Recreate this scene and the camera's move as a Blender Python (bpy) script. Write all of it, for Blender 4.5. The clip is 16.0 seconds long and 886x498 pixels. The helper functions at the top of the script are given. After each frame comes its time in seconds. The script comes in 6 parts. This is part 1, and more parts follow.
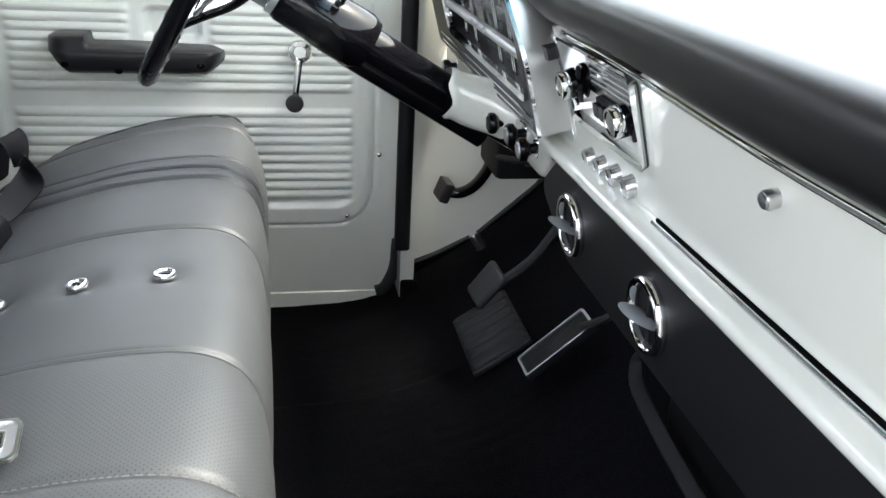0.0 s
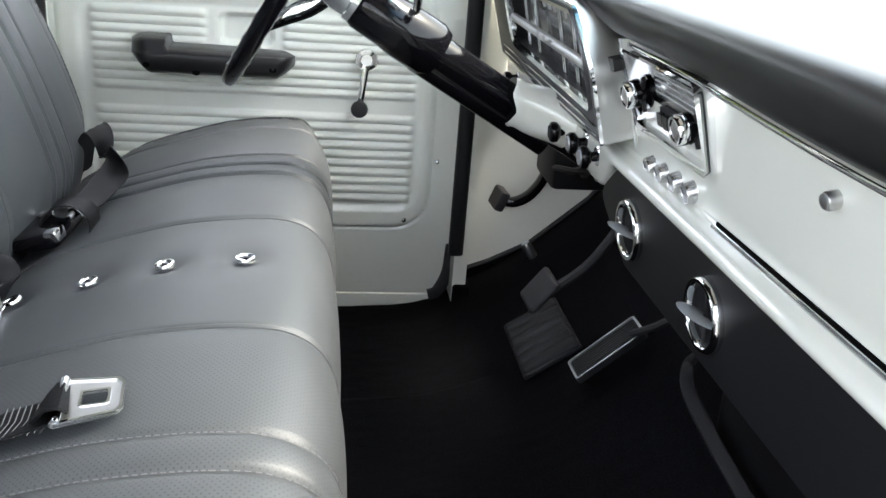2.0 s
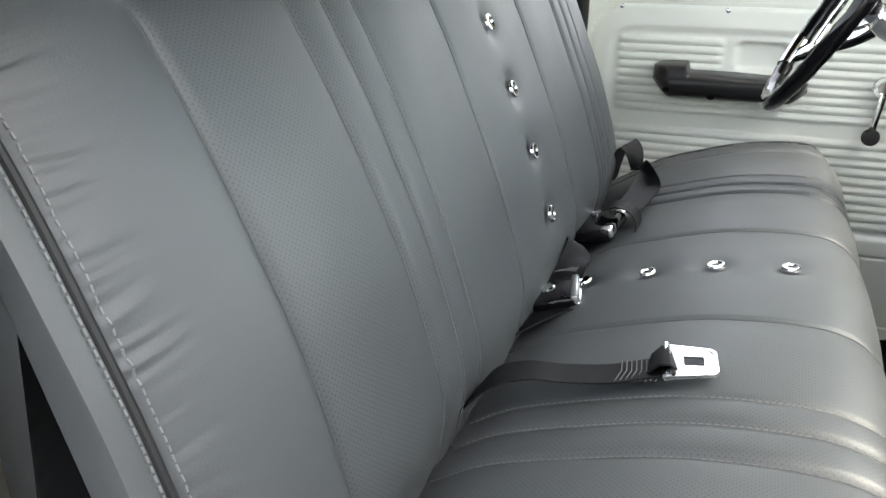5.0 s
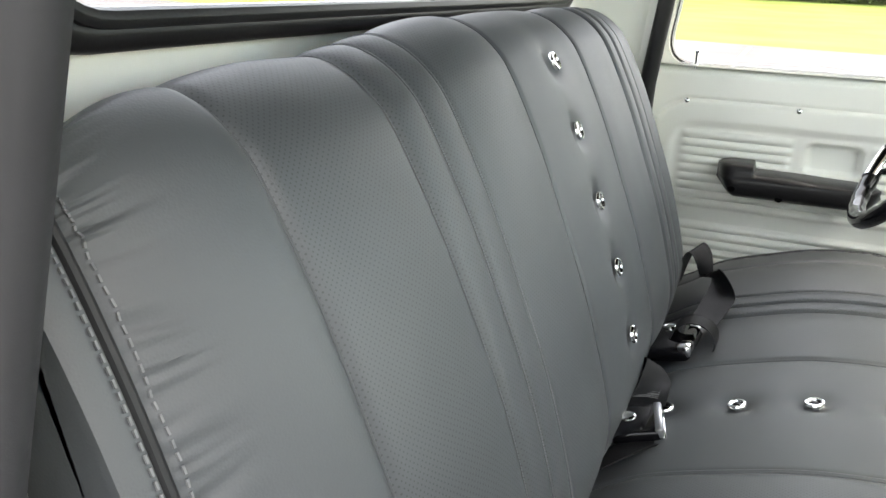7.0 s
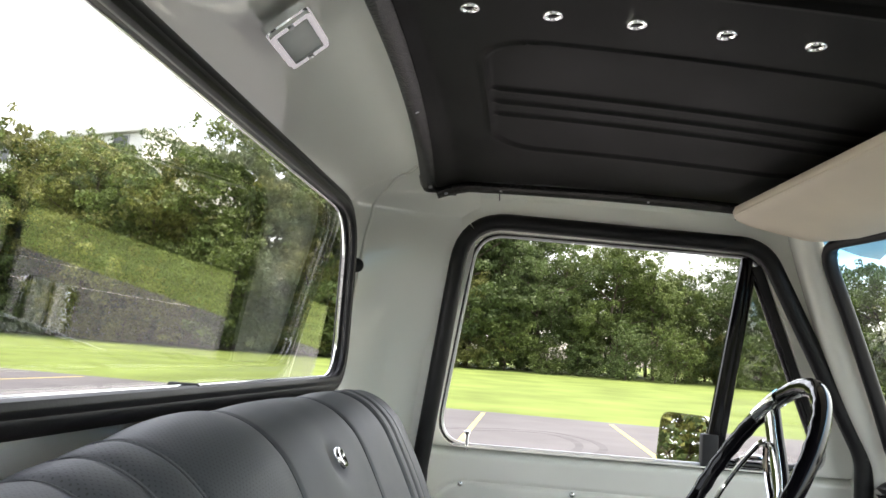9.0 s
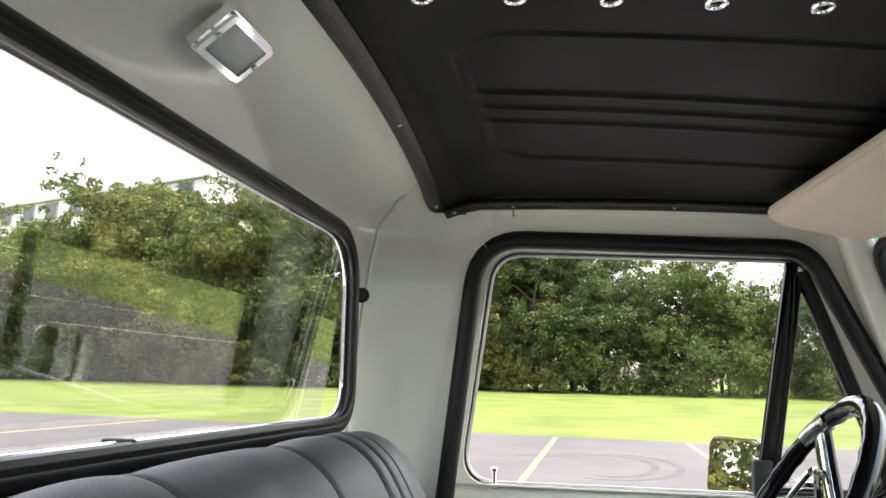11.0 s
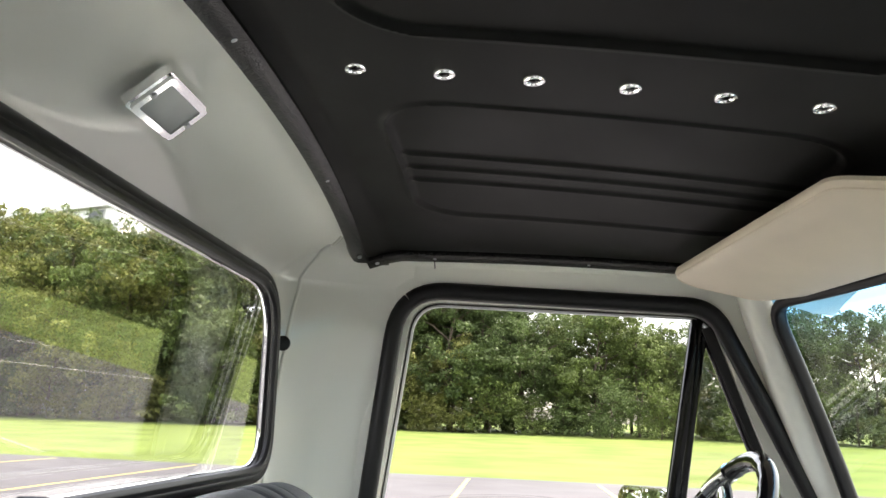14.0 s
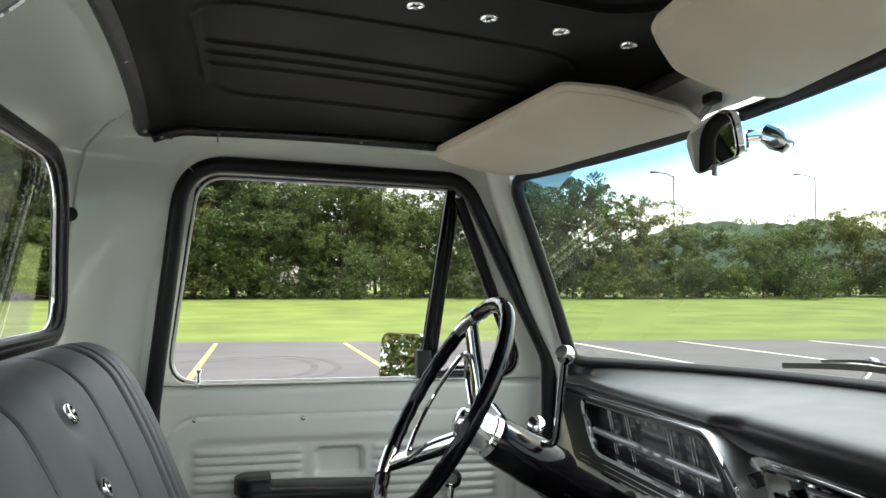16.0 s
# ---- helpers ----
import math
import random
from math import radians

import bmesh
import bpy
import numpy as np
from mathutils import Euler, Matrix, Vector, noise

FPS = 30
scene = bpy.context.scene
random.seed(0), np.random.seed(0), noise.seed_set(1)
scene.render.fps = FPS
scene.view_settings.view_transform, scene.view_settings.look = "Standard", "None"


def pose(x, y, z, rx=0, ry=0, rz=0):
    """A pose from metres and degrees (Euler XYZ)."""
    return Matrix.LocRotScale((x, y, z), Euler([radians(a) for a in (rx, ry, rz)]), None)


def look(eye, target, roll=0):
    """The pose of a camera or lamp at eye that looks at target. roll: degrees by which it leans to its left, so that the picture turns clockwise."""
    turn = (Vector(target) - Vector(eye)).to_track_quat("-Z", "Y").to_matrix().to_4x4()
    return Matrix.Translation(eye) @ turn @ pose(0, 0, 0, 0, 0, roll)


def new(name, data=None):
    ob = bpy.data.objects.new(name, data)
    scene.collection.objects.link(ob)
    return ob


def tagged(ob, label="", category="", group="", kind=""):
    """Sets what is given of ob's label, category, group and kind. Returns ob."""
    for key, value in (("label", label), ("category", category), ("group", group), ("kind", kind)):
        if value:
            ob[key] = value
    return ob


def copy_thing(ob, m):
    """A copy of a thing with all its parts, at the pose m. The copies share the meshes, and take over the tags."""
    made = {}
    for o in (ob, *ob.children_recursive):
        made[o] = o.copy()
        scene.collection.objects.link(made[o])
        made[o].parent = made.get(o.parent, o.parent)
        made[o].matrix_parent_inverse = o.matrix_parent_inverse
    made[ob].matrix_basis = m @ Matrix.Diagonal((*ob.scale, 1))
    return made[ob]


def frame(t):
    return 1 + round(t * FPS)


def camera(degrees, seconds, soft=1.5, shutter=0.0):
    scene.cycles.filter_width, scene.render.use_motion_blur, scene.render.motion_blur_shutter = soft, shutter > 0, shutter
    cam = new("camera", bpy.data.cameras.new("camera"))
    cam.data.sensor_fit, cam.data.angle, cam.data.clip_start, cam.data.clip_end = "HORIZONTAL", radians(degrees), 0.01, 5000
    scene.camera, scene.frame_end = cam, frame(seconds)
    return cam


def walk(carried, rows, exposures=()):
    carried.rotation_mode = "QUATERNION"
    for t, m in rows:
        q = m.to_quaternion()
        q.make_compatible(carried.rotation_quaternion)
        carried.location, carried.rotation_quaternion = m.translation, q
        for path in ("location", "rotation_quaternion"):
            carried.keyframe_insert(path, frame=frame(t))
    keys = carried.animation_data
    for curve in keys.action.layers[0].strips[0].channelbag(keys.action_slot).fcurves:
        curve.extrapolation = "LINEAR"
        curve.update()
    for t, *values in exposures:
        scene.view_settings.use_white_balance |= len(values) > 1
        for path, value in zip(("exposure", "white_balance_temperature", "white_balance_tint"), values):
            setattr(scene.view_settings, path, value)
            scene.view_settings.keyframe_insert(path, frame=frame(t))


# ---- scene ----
cam = camera(55.3, 16.0)
PATH = [
    (0, (0.201, -0.799, 0.826), (0.569, 1.002, 0.039), 3.3),
    (0.5, (0.199, -0.803, 0.825), (0.559, 1.001, 0.04), 3.6),
    (1, (0.198, -0.804, 0.822), (0.539, 1.003, 0.035), 3.4),
    (1.5, (0.19, -0.805, 0.819), (0.505, 1.006, 0.032), 4.3),
    (2, (0.167, -0.844, 0.821), (0.442, 0.987, 0.065), 4.5),
    (2.5, (0.126, -0.899, 0.8), (0.269, 0.933, 0.011), 4.0),
    (3, (0.1, -0.939, 0.814), (0.028, 0.884, -0.006), 2.4),
    (3.5, (0.079, -0.957, 0.832), (-0.251, 0.866, 0.077), 0.4),
    (4, (0.067, -0.975, 0.831), (-0.388, 0.825, 0.086), 0.3),
    (4.5, (0.044, -0.989, 0.837), (-0.539, 0.774, 0.093), -0.2),
    (4.7, (0.037, -0.992, 0.839), (-0.584, 0.758, 0.095), -0.3),
    (6.8, (-0.062, -0.977, 0.874), (-0.827, 0.754, 0.227), 1.5),
    (7, (-0.077, -0.935, 0.88), (-0.781, 0.833, 0.263), 2.5),
    (7.5, (-0.108, -0.82, 0.893), (-0.667, 1.069, 0.55), 2.4),
    (8, (-0.13, -0.762, 0.906), (-0.541, 1.193, 0.822), 3.0),
    (8.5, (-0.138, -0.799, 0.906), (-0.359, 1.184, 1.048), 3.2),
    (9, (-0.155, -0.815, 0.897), (-0.366, 1.158, 1.148), 4.2),
    (9.5, (-0.108, -0.781, 0.909), (-0.308, 1.193, 1.163), 1.3),
    (11.8, (-0.077, -0.693, 0.91), (-0.472, 1.239, 1.246), 2.2),
    (12, (-0.081, -0.697, 0.912), (-0.468, 1.235, 1.251), 2.4),
    (12.5, (-0.088, -0.701, 0.915), (-0.437, 1.239, 1.259), 2.3),
    (13, (-0.093, -0.707, 0.916), (-0.43, 1.233, 1.269), 2.2),
    (13.5, (-0.09, -0.716, 0.922), (-0.412, 1.223, 1.292), 2.1),
    (14, (-0.081, -0.733, 0.927), (-0.251, 1.219, 1.326), 1.9),
    (14.5, (-0.097, -0.755, 0.937), (-0.135, 1.204, 1.337), 2.3),
    (15, (-0.119, -0.782, 0.942), (-0.048, 1.175, 1.346), 2.5),
    (15.5, (-0.135, -0.831, 0.933), (0.104, 1.136, 1.206), 0.3),
    (16, (-0.146, -0.902, 0.917), (0.281, 1.05, 1.01), -0.1),
]
walk(cam, [(t, look(eye, target, roll)) for t, eye, target, roll in PATH],
     [(0.0, 3.65, 7000, 11), (2.0, 3.7, 7000, 11), (3.4, 4.0, 7300, 10), (4.7, 3.65, 7300, 10), (7.0, 3.5, 7550, 10), (7.7, 3.45, 7500, 9), (8.5, 2.9, 7350, 13), (9.5, 2.75, 7350, 12), (11.8, 2.9, 7350, 14), (13.3, 2.95, 7350, 14), (14.5, 3.1, 7400, 11), (15.5, 2.9, 7350, 8), (16.0, 2.4, 7200, 7)])


# ---- sky and sun ----
world = bpy.data.worlds.new("sky")
scene.world = world
world.use_nodes = True
wn, wl = world.node_tree.nodes, world.node_tree.links
sky = wn.new("ShaderNodeTexSky")
sky.sky_type, sky.sun_disc = "NISHITA", False
sky.sun_elevation, sky.sun_rotation = radians(61), radians(86)
sky.air_density, sky.dust_density = 1.0, 3.0
hazy = wn.new("ShaderNodeHueSaturation")
hazy.inputs["Saturation"].default_value = 0.5
wl.new(sky.outputs[0], hazy.inputs["Color"])
wl.new(hazy.outputs[0], wn["Background"].inputs[0])
wn["Background"].inputs[1].default_value = 0.15
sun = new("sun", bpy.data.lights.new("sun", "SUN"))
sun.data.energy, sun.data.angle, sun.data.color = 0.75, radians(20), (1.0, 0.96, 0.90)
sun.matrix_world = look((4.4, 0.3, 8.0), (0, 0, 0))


# ---- materials ----
def mat(name, color, rough=0.5, metal=0.0, coat=0.0, vary=0.0, vary_scale=6.0, grain=0.0, grain_scale=300.0, rough_vary=0.0, spec=0.5, island=0.0, randomly=0.0):
    """A surface: base colour with broad and fine variation, roughness that varies, and a fine relief."""
    m = bpy.data.materials.new(name)
    m.use_nodes = True
    n, l = m.node_tree.nodes, m.node_tree.links
    b = n["Principled BSDF"]
    b.inputs["Base Color"].default_value = (*color, 1)
    b.inputs["Roughness"].default_value, b.inputs["Metallic"].default_value = rough, metal
    b.inputs["Coat Weight"].default_value, b.inputs["Coat Roughness"].default_value = coat, 0.06
    b.inputs["Specular IOR Level"].default_value = spec
    tc = n.new("ShaderNodeTexCoord")
    if vary or rough_vary:
        no = n.new("ShaderNodeTexNoise")
        no.inputs["Scale"].default_value, no.inputs["Detail"].default_value = vary_scale, 6
        l.new(tc.outputs["Object"], no.inputs["Vector"])
        if vary:
            ra = n.new("ShaderNodeMapRange")
            ra.inputs[1].default_value, ra.inputs[2].default_value = 0.3, 0.7
            ra.inputs[3].default_value, ra.inputs[4].default_value = 1 - vary, 1 + vary
            l.new(no.outputs[0], ra.inputs[0])
            mx = n.new("ShaderNodeMix")
            mx.data_type, mx.blend_type = "RGBA", "MULTIPLY"
            mx.inputs[0].default_value = 1
            mx.inputs[6].default_value = (*color, 1)
            l.new(ra.outputs[0], mx.inputs[7])
            out = mx.outputs[2]
            if island or randomly:
                src = n.new("ShaderNodeNewGeometry").outputs["Random Per Island"] if island else n.new("ShaderNodeObjectInfo").outputs["Random"]
                r2 = n.new("ShaderNodeMapRange")
                r2.inputs[3].default_value, r2.inputs[4].default_value = 1 - (island or randomly), 1 + (island or randomly)
                l.new(src, r2.inputs[0])
                m2 = n.new("ShaderNodeMix")
                m2.data_type, m2.blend_type = "RGBA", "MULTIPLY"
                m2.inputs[0].default_value = 1
                l.new(out, m2.inputs[6])
                l.new(r2.outputs[0], m2.inputs[7])
                out = m2.outputs[2]
            l.new(out, b.inputs["Base Color"])
        if rough_vary:
            rr = n.new("ShaderNodeMapRange")
            rr.inputs[1].default_value, rr.inputs[2].default_value = 0.3, 0.7
            rr.inputs[3].default_value, rr.inputs[4].default_value = max(0.02, rough - rough_vary), rough + rough_vary
            l.new(no.outputs[0], rr.inputs[0])
            l.new(rr.outputs[0], b.inputs["Roughness"])
    if grain:
        g = n.new("ShaderNodeTexNoise")
        g.inputs["Scale"].default_value, g.inputs["Detail"].default_value = grain_scale, 3
        l.new(tc.outputs["Object"], g.inputs["Vector"])
        bu = n.new("ShaderNodeBump")
        bu.inputs["Strength"].default_value, bu.inputs["Distance"].default_value = grain, 0.001
        l.new(g.outputs[0], bu.inputs["Height"])
        l.new(bu.outputs[0], b.inputs["Normal"])
    return m


def leather(name, perforated):
    """Grey automotive leather with a pebble grain; perforated: rows of fine punched holes laid out in the panel's own metres."""
    m = mat(name, (0.047, 0.052, 0.056), 0.52, vary=0.06, vary_scale=9, rough_vary=0.05, spec=0.5)
    n, l = m.node_tree.nodes, m.node_tree.links
    b = n["Principled BSDF"]
    tc = n.new("ShaderNodeTexCoord")
    vo = n.new("ShaderNodeTexVoronoi")
    vo.inputs["Scale"].default_value = 620
    l.new(tc.outputs["Object"], vo.inputs["Vector"])
    bu = n.new("ShaderNodeBump")
    bu.inputs["Strength"].default_value, bu.inputs["Distance"].default_value = 0.16, 0.0006
    l.new(vo.outputs["Distance"], bu.inputs["Height"])
    l.new(bu.outputs[0], b.inputs["Normal"])
    if perforated:
        uv = n.new("ShaderNodeUVMap")
        sc = n.new("ShaderNodeVectorMath")
        sc.operation = "SCALE"
        sc.inputs["Scale"].default_value = 1 / 0.0036
        rot = n.new("ShaderNodeVectorRotate")
        rot.inputs["Angle"].default_value = radians(45)
        rot.rotation_type = "Z_AXIS"
        l.new(uv.outputs[0], rot.inputs[0])
        l.new(rot.outputs[0], sc.inputs[0])
        fr = n.new("ShaderNodeVectorMath")
        fr.operation = "FRACTION"
        l.new(sc.outputs[0], fr.inputs[0])
        di = n.new("ShaderNodeVectorMath")
        di.operation = "DISTANCE"
        di.inputs[1].default_value = (0.5, 0.5, 0)
        l.new(fr.outputs[0], di.inputs[0])
        ra = n.new("ShaderNodeMapRange")
        ra.inputs[1].default_value, ra.inputs[2].default_value = 0.14, 0.22
        ra.inputs[3].default_value, ra.inputs[4].default_value = 0.42, 1.0
        l.new(di.outputs["Value"], ra.inputs[0])
        mx = n.new("ShaderNodeMix")
        mx.data_type, mx.blend_type = "RGBA", "MULTIPLY"
        mx.inputs[0].default_value = 1
        old = b.inputs["Base Color"].links[0].from_socket
        l.new(old, mx.inputs[6])
        l.new(ra.outputs[0], mx.inputs[7])
        l.new(mx.outputs[2], b.inputs["Base Color"])
    return m


def glass(name, tint=(1, 1, 1), band=False):
    """A thin clear pane: see-through, with a mirror gloss that grows towards grazing angles."""
    m = bpy.data.materials.new(name)
    m.use_nodes = True
    n, l = m.node_tree.nodes, m.node_tree.links
    n.remove(n["Principled BSDF"])
    tr, gl, mx, fr = n.new("ShaderNodeBsdfTransparent"), n.new("ShaderNodeBsdfGlossy"), n.new("ShaderNodeMixShader"), n.new("ShaderNodeLayerWeight")
    tr.inputs[0].default_value, gl.inputs["Roughness"].default_value, fr.inputs[0].default_value = (*tint, 1), 0.0, 0.5
    pw, ma = n.new("ShaderNodeMath"), n.new("ShaderNodeMath")
    pw.operation, ma.operation = "POWER", "MULTIPLY_ADD"
    pw.inputs[1].default_value, ma.inputs[1].default_value, ma.inputs[2].default_value = 5.0, 0.9, 0.07
    l.new(fr.outputs["Facing"], pw.inputs[0])
    l.new(pw.outputs[0], ma.inputs[0])
    l.new(ma.outputs[0], mx.inputs[0])
    l.new(tr.outputs[0], mx.inputs[1])
    l.new(gl.outputs[0], mx.inputs[2])
    l.new(mx.outputs[0], n["Material Output"].inputs[0])
    if band:
        # a blue shade band dyed into the top of the glass
        ge, xyz, ra, mi = n.new("ShaderNodeNewGeometry"), n.new("ShaderNodeSeparateXYZ"), n.new("ShaderNodeMapRange"), n.new("ShaderNodeMix")
        ra.inputs[1].default_value, ra.inputs[2].default_value = 1.035, 1.112
        mi.data_type = "RGBA"
        mi.inputs[6].default_value, mi.inputs[7].default_value = (*tint, 1), (0.16, 0.42, 0.68, 1)
        l.new(ge.outputs["Position"], xyz.inputs[0])
        l.new(xyz.outputs[2], ra.inputs[0])
        l.new(ra.outputs[0], mi.inputs[0])
        l.new(mi.outputs[2], tr.inputs[0])
    return m


PAINT = mat("cream_paint", (0.81, 0.82, 0.755), 0.2, coat=0.9, vary=0.02, vary_scale=3, rough_vary=0.05)
LEATHER, PERF = leather("grey_leather", False), leather("perforated_leather", True)
FINE = mat("dark_grey_thread", (0.11, 0.115, 0.12), 0.7, vary=0.1, vary_scale=400)
THREAD = mat("grey_thread", (0.12, 0.124, 0.128), 0.7, vary=0.1, vary_scale=400)
SEAM = mat("seam_shadow_leather", (0.05, 0.053, 0.057), 0.6, vary=0.05)
WELT = mat("dark_welt_leather", (0.012, 0.0125, 0.0135), 0.55, vary=0.1, spec=0.3)
RUBBER = mat("black_rubber", (0.010, 0.010, 0.011), 0.4, vary=0.15, vary_scale=20, grain=0.1, spec=0.3)
SEAL = mat("grey_seal_rubber", (0.017, 0.0175, 0.020), 0.6, vary=0.1, vary_scale=15, grain=0.15)
# near black: painted shade of the armrest's screw holes, and the molding's black inlay
HOLE = mat("hole_shade_and_inlay_black", (0.002, 0.002, 0.002), 0.9, spec=0.05)
VINYL = mat("black_vinyl", (0.0075, 0.0075, 0.0085), 0.36, spec=0.38, vary=0.12, vary_scale=14, grain=0.25, grain_scale=900, rough_vary=0.05)
LINER = mat("black_headliner", (0.0042, 0.0042, 0.0040), 0.5, vary=0.1, vary_scale=5, grain=0.3, grain_scale=1200, rough_vary=0.06, spec=0.13)
HAMMER = mat("black_hammered_trim", (0.010, 0.010, 0.010), 0.26, vary=0.4, vary_scale=250, grain=1.0, grain_scale=260, spec=0.4)
CHROME = mat("chrome", (0.86, 0.87, 0.88), 0.06, metal=1.0, vary=0.02, rough_vary=0.02)
STEEL = mat("brushed_steel", (0.55, 0.56, 0.58), 0.28, metal=1.0, vary=0.06, vary_scale=60)
BLACK = mat("gloss_black_enamel", (0.0035, 0.0035, 0.0045), 0.09, coat=0.08, vary=0.1, spec=0.22)
NICKEL = mat("polished_nickel", (0.60, 0.60, 0.60), 0.24, metal=1.0, vary=0.04)
SMOKED = mat("smoked_chrome", (0.13, 0.132, 0.138), 0.16, metal=1.0, vary=0.15, vary_scale=40)
BEZEL = mat("dark_brushed_bezel", (0.055, 0.056, 0.060), 0.35, metal=0.5, vary=0.15, vary_scale=80)
MATTE = mat("matte_black", (0.014, 0.014, 0.016), 0.6, vary=0.15, vary_scale=30, grain=0.1)
CARPET = mat("black_carpet", (0.0044, 0.0044, 0.0056), 0.95, vary=0.85, vary_scale=330, grain=1.0, grain_scale=420, spec=0.06)
PADTOP = mat("black_dash_pad_vinyl", (0.007, 0.007, 0.008), 0.33, vary=0.12, vary_scale=14, grain=0.05, grain_scale=1100, rough_vary=0.03, spec=0.45)
PANEL = mat("satin_black_panel", (0.0095, 0.0095, 0.011), 0.5, vary=0.1, vary_scale=14, grain=0.15, grain_scale=900, spec=0.3)
SATIN = mat("satin_nickel", (0.62, 0.62, 0.61), 0.34, metal=1.0, vary=0.05)
DULL = mat("dark_plastic", (0.006, 0.006, 0.007), 0.55, vary=0.15, vary_scale=25, grain=0.1, spec=0.25)
PADMAT = mat("ribbed_rubber", (0.013, 0.014, 0.017), 0.6, vary=0.12, vary_scale=30, grain=0.2)
WEB = mat("black_webbing", (0.0040, 0.0042, 0.0050), 0.5, vary=0.2, vary_scale=60, grain=0.4, grain_scale=700, spec=0.12)
SILVER = mat("silver_plastic", (0.50, 0.50, 0.51), 0.32, metal=0.7, vary=0.05)
DARKGLASS = mat("gauge_face", (0.16, 0.163, 0.167), 0.2, metal=0.6, coat=0.8, vary=0.2, vary_scale=12)
CLEARBLUE = mat("clear_lever", (0.42, 0.45, 0.47), 0.2, vary=0.05)
VISOR = mat("tan_visor_vinyl", (0.72, 0.635, 0.515), 0.45, vary=0.04, vary_scale=10, grain=0.2, grain_scale=500)
LENS = mat("lamp_lens", (0.42, 0.45, 0.44), 0.3, vary=0.05, vary_scale=30)
MIRROR = mat("mirror", (0.9, 0.9, 0.9), 0.01, metal=1.0)
GLASS = glass("window_glass")
TINT = glass("windshield_glass", (0.82, 0.88, 0.85), True)
GRASS = mat("lawn", (0.108, 0.145, 0.038), 0.9, vary=0.25, vary_scale=0.35, grain=1.0, grain_scale=30, spec=0.1)
ASPHALT = mat("asphalt", (0.082, 0.080, 0.085), 0.85, vary=0.16, vary_scale=0.5, grain=0.8, grain_scale=60, spec=0.2)
TYRE = mat("tyre_rubber_stain", (0.066, 0.065, 0.069), 0.85, vary=0.2, vary_scale=2.5, spec=0.2)
YELLOW = mat("yellow_line_paint", (0.44, 0.33, 0.085), 0.7, vary=0.25, vary_scale=4)
WHITELINE = mat("white_line_paint", (0.55, 0.53, 0.45), 0.7, vary=0.2, vary_scale=4)
BARK = mat("bark", (0.07, 0.055, 0.04), 0.9, vary=0.3, vary_scale=6, grain=0.8, grain_scale=20)
STUCCO = mat("white_stucco", (0.72, 0.72, 0.70), 0.8, vary=0.05, vary_scale=0.6)
DARKPANE = mat("dark_window", (0.03, 0.035, 0.04), 0.1)
CONCRETE = mat("grey_concrete", (0.35, 0.35, 0.34), 0.8, vary=0.12, vary_scale=0.5)
GALV = mat("galvanised", (0.13, 0.13, 0.135), 0.6, vary=0.1)
# leaf green dulled towards blue-grey to stand in for distance haze
FARWOODS = mat("haze_tinted_woods", (0.050, 0.072, 0.050), 0.9, vary=0.45, vary_scale=0.12, grain=1.0, grain_scale=0.6, spec=0.1)


def leaf_mat(name, color):
    m = mat(name, color, 0.55, vary=0.25, vary_scale=0.35, island=0.35, spec=0.3)
    n, l = m.node_tree.nodes, m.node_tree.links
    b = n["Principled BSDF"]
    tl, mx = n.new("ShaderNodeBsdfTranslucent"), n.new("ShaderNodeMixShader")
    src = b.inputs["Base Color"].links[0].from_socket
    l.new(src, tl.inputs[0])
    mx.inputs[0].default_value = 0.35
    l.new(b.outputs[0], mx.inputs[1])
    l.new(tl.outputs[0], mx.inputs[2])
    l.new(mx.outputs[0], n["Material Output"].inputs[0])
    return m


LEAVES = [leaf_mat("leaves_mid", (0.088, 0.122, 0.034)), leaf_mat("leaves_dark", (0.066, 0.098, 0.032)), leaf_mat("leaves_yellowish", (0.135, 0.145, 0.042))]


# ---- building helpers ----
def thing(name, label, category, at=(0, 0, 0), group="", kind=""):
    e = new(name)
    e.location = at
    e.empty_display_size = 0.05
    return tagged(e, label, category, group, kind)


def mesh_of(name, bm, material, smooth=True, angle=40):
    bmesh.ops.recalc_face_normals(bm, faces=bm.faces)
    for f in bm.faces:
        f.smooth = smooth
    if smooth:
        lim = radians(angle)
        for e in bm.edges:
            if len(e.link_faces) == 2 and e.calc_face_angle(0) > lim:
                e.smooth = False
    me = bpy.data.meshes.new(name)
    bm.to_mesh(me)
    bm.free()
    me.materials.append(material)
    return me


def part(name, bm, material, parent, label="", smooth=True, angle=40):
    """One mesh object under a thing or a part; the bmesh is in world metres."""
    me = mesh_of(name, bm, material, smooth, angle)
    ob = new(name, me)
    if parent is not None:
        base = Vector((0, 0, 0))
        p = parent
        while p is not None:
            base += p.location
            p = p.parent
        me.transform(Matrix.Translation(-base))
        ob.parent = parent
    if label:
        ob["label"] = label
    return ob


def solid(name, bm, material, label, category, group="", kind="", smooth=True, angle=40):
    """A top-level object that is one mesh."""
    return tagged(part(name, bm, material, None, "", smooth, angle), label, category, group, kind)


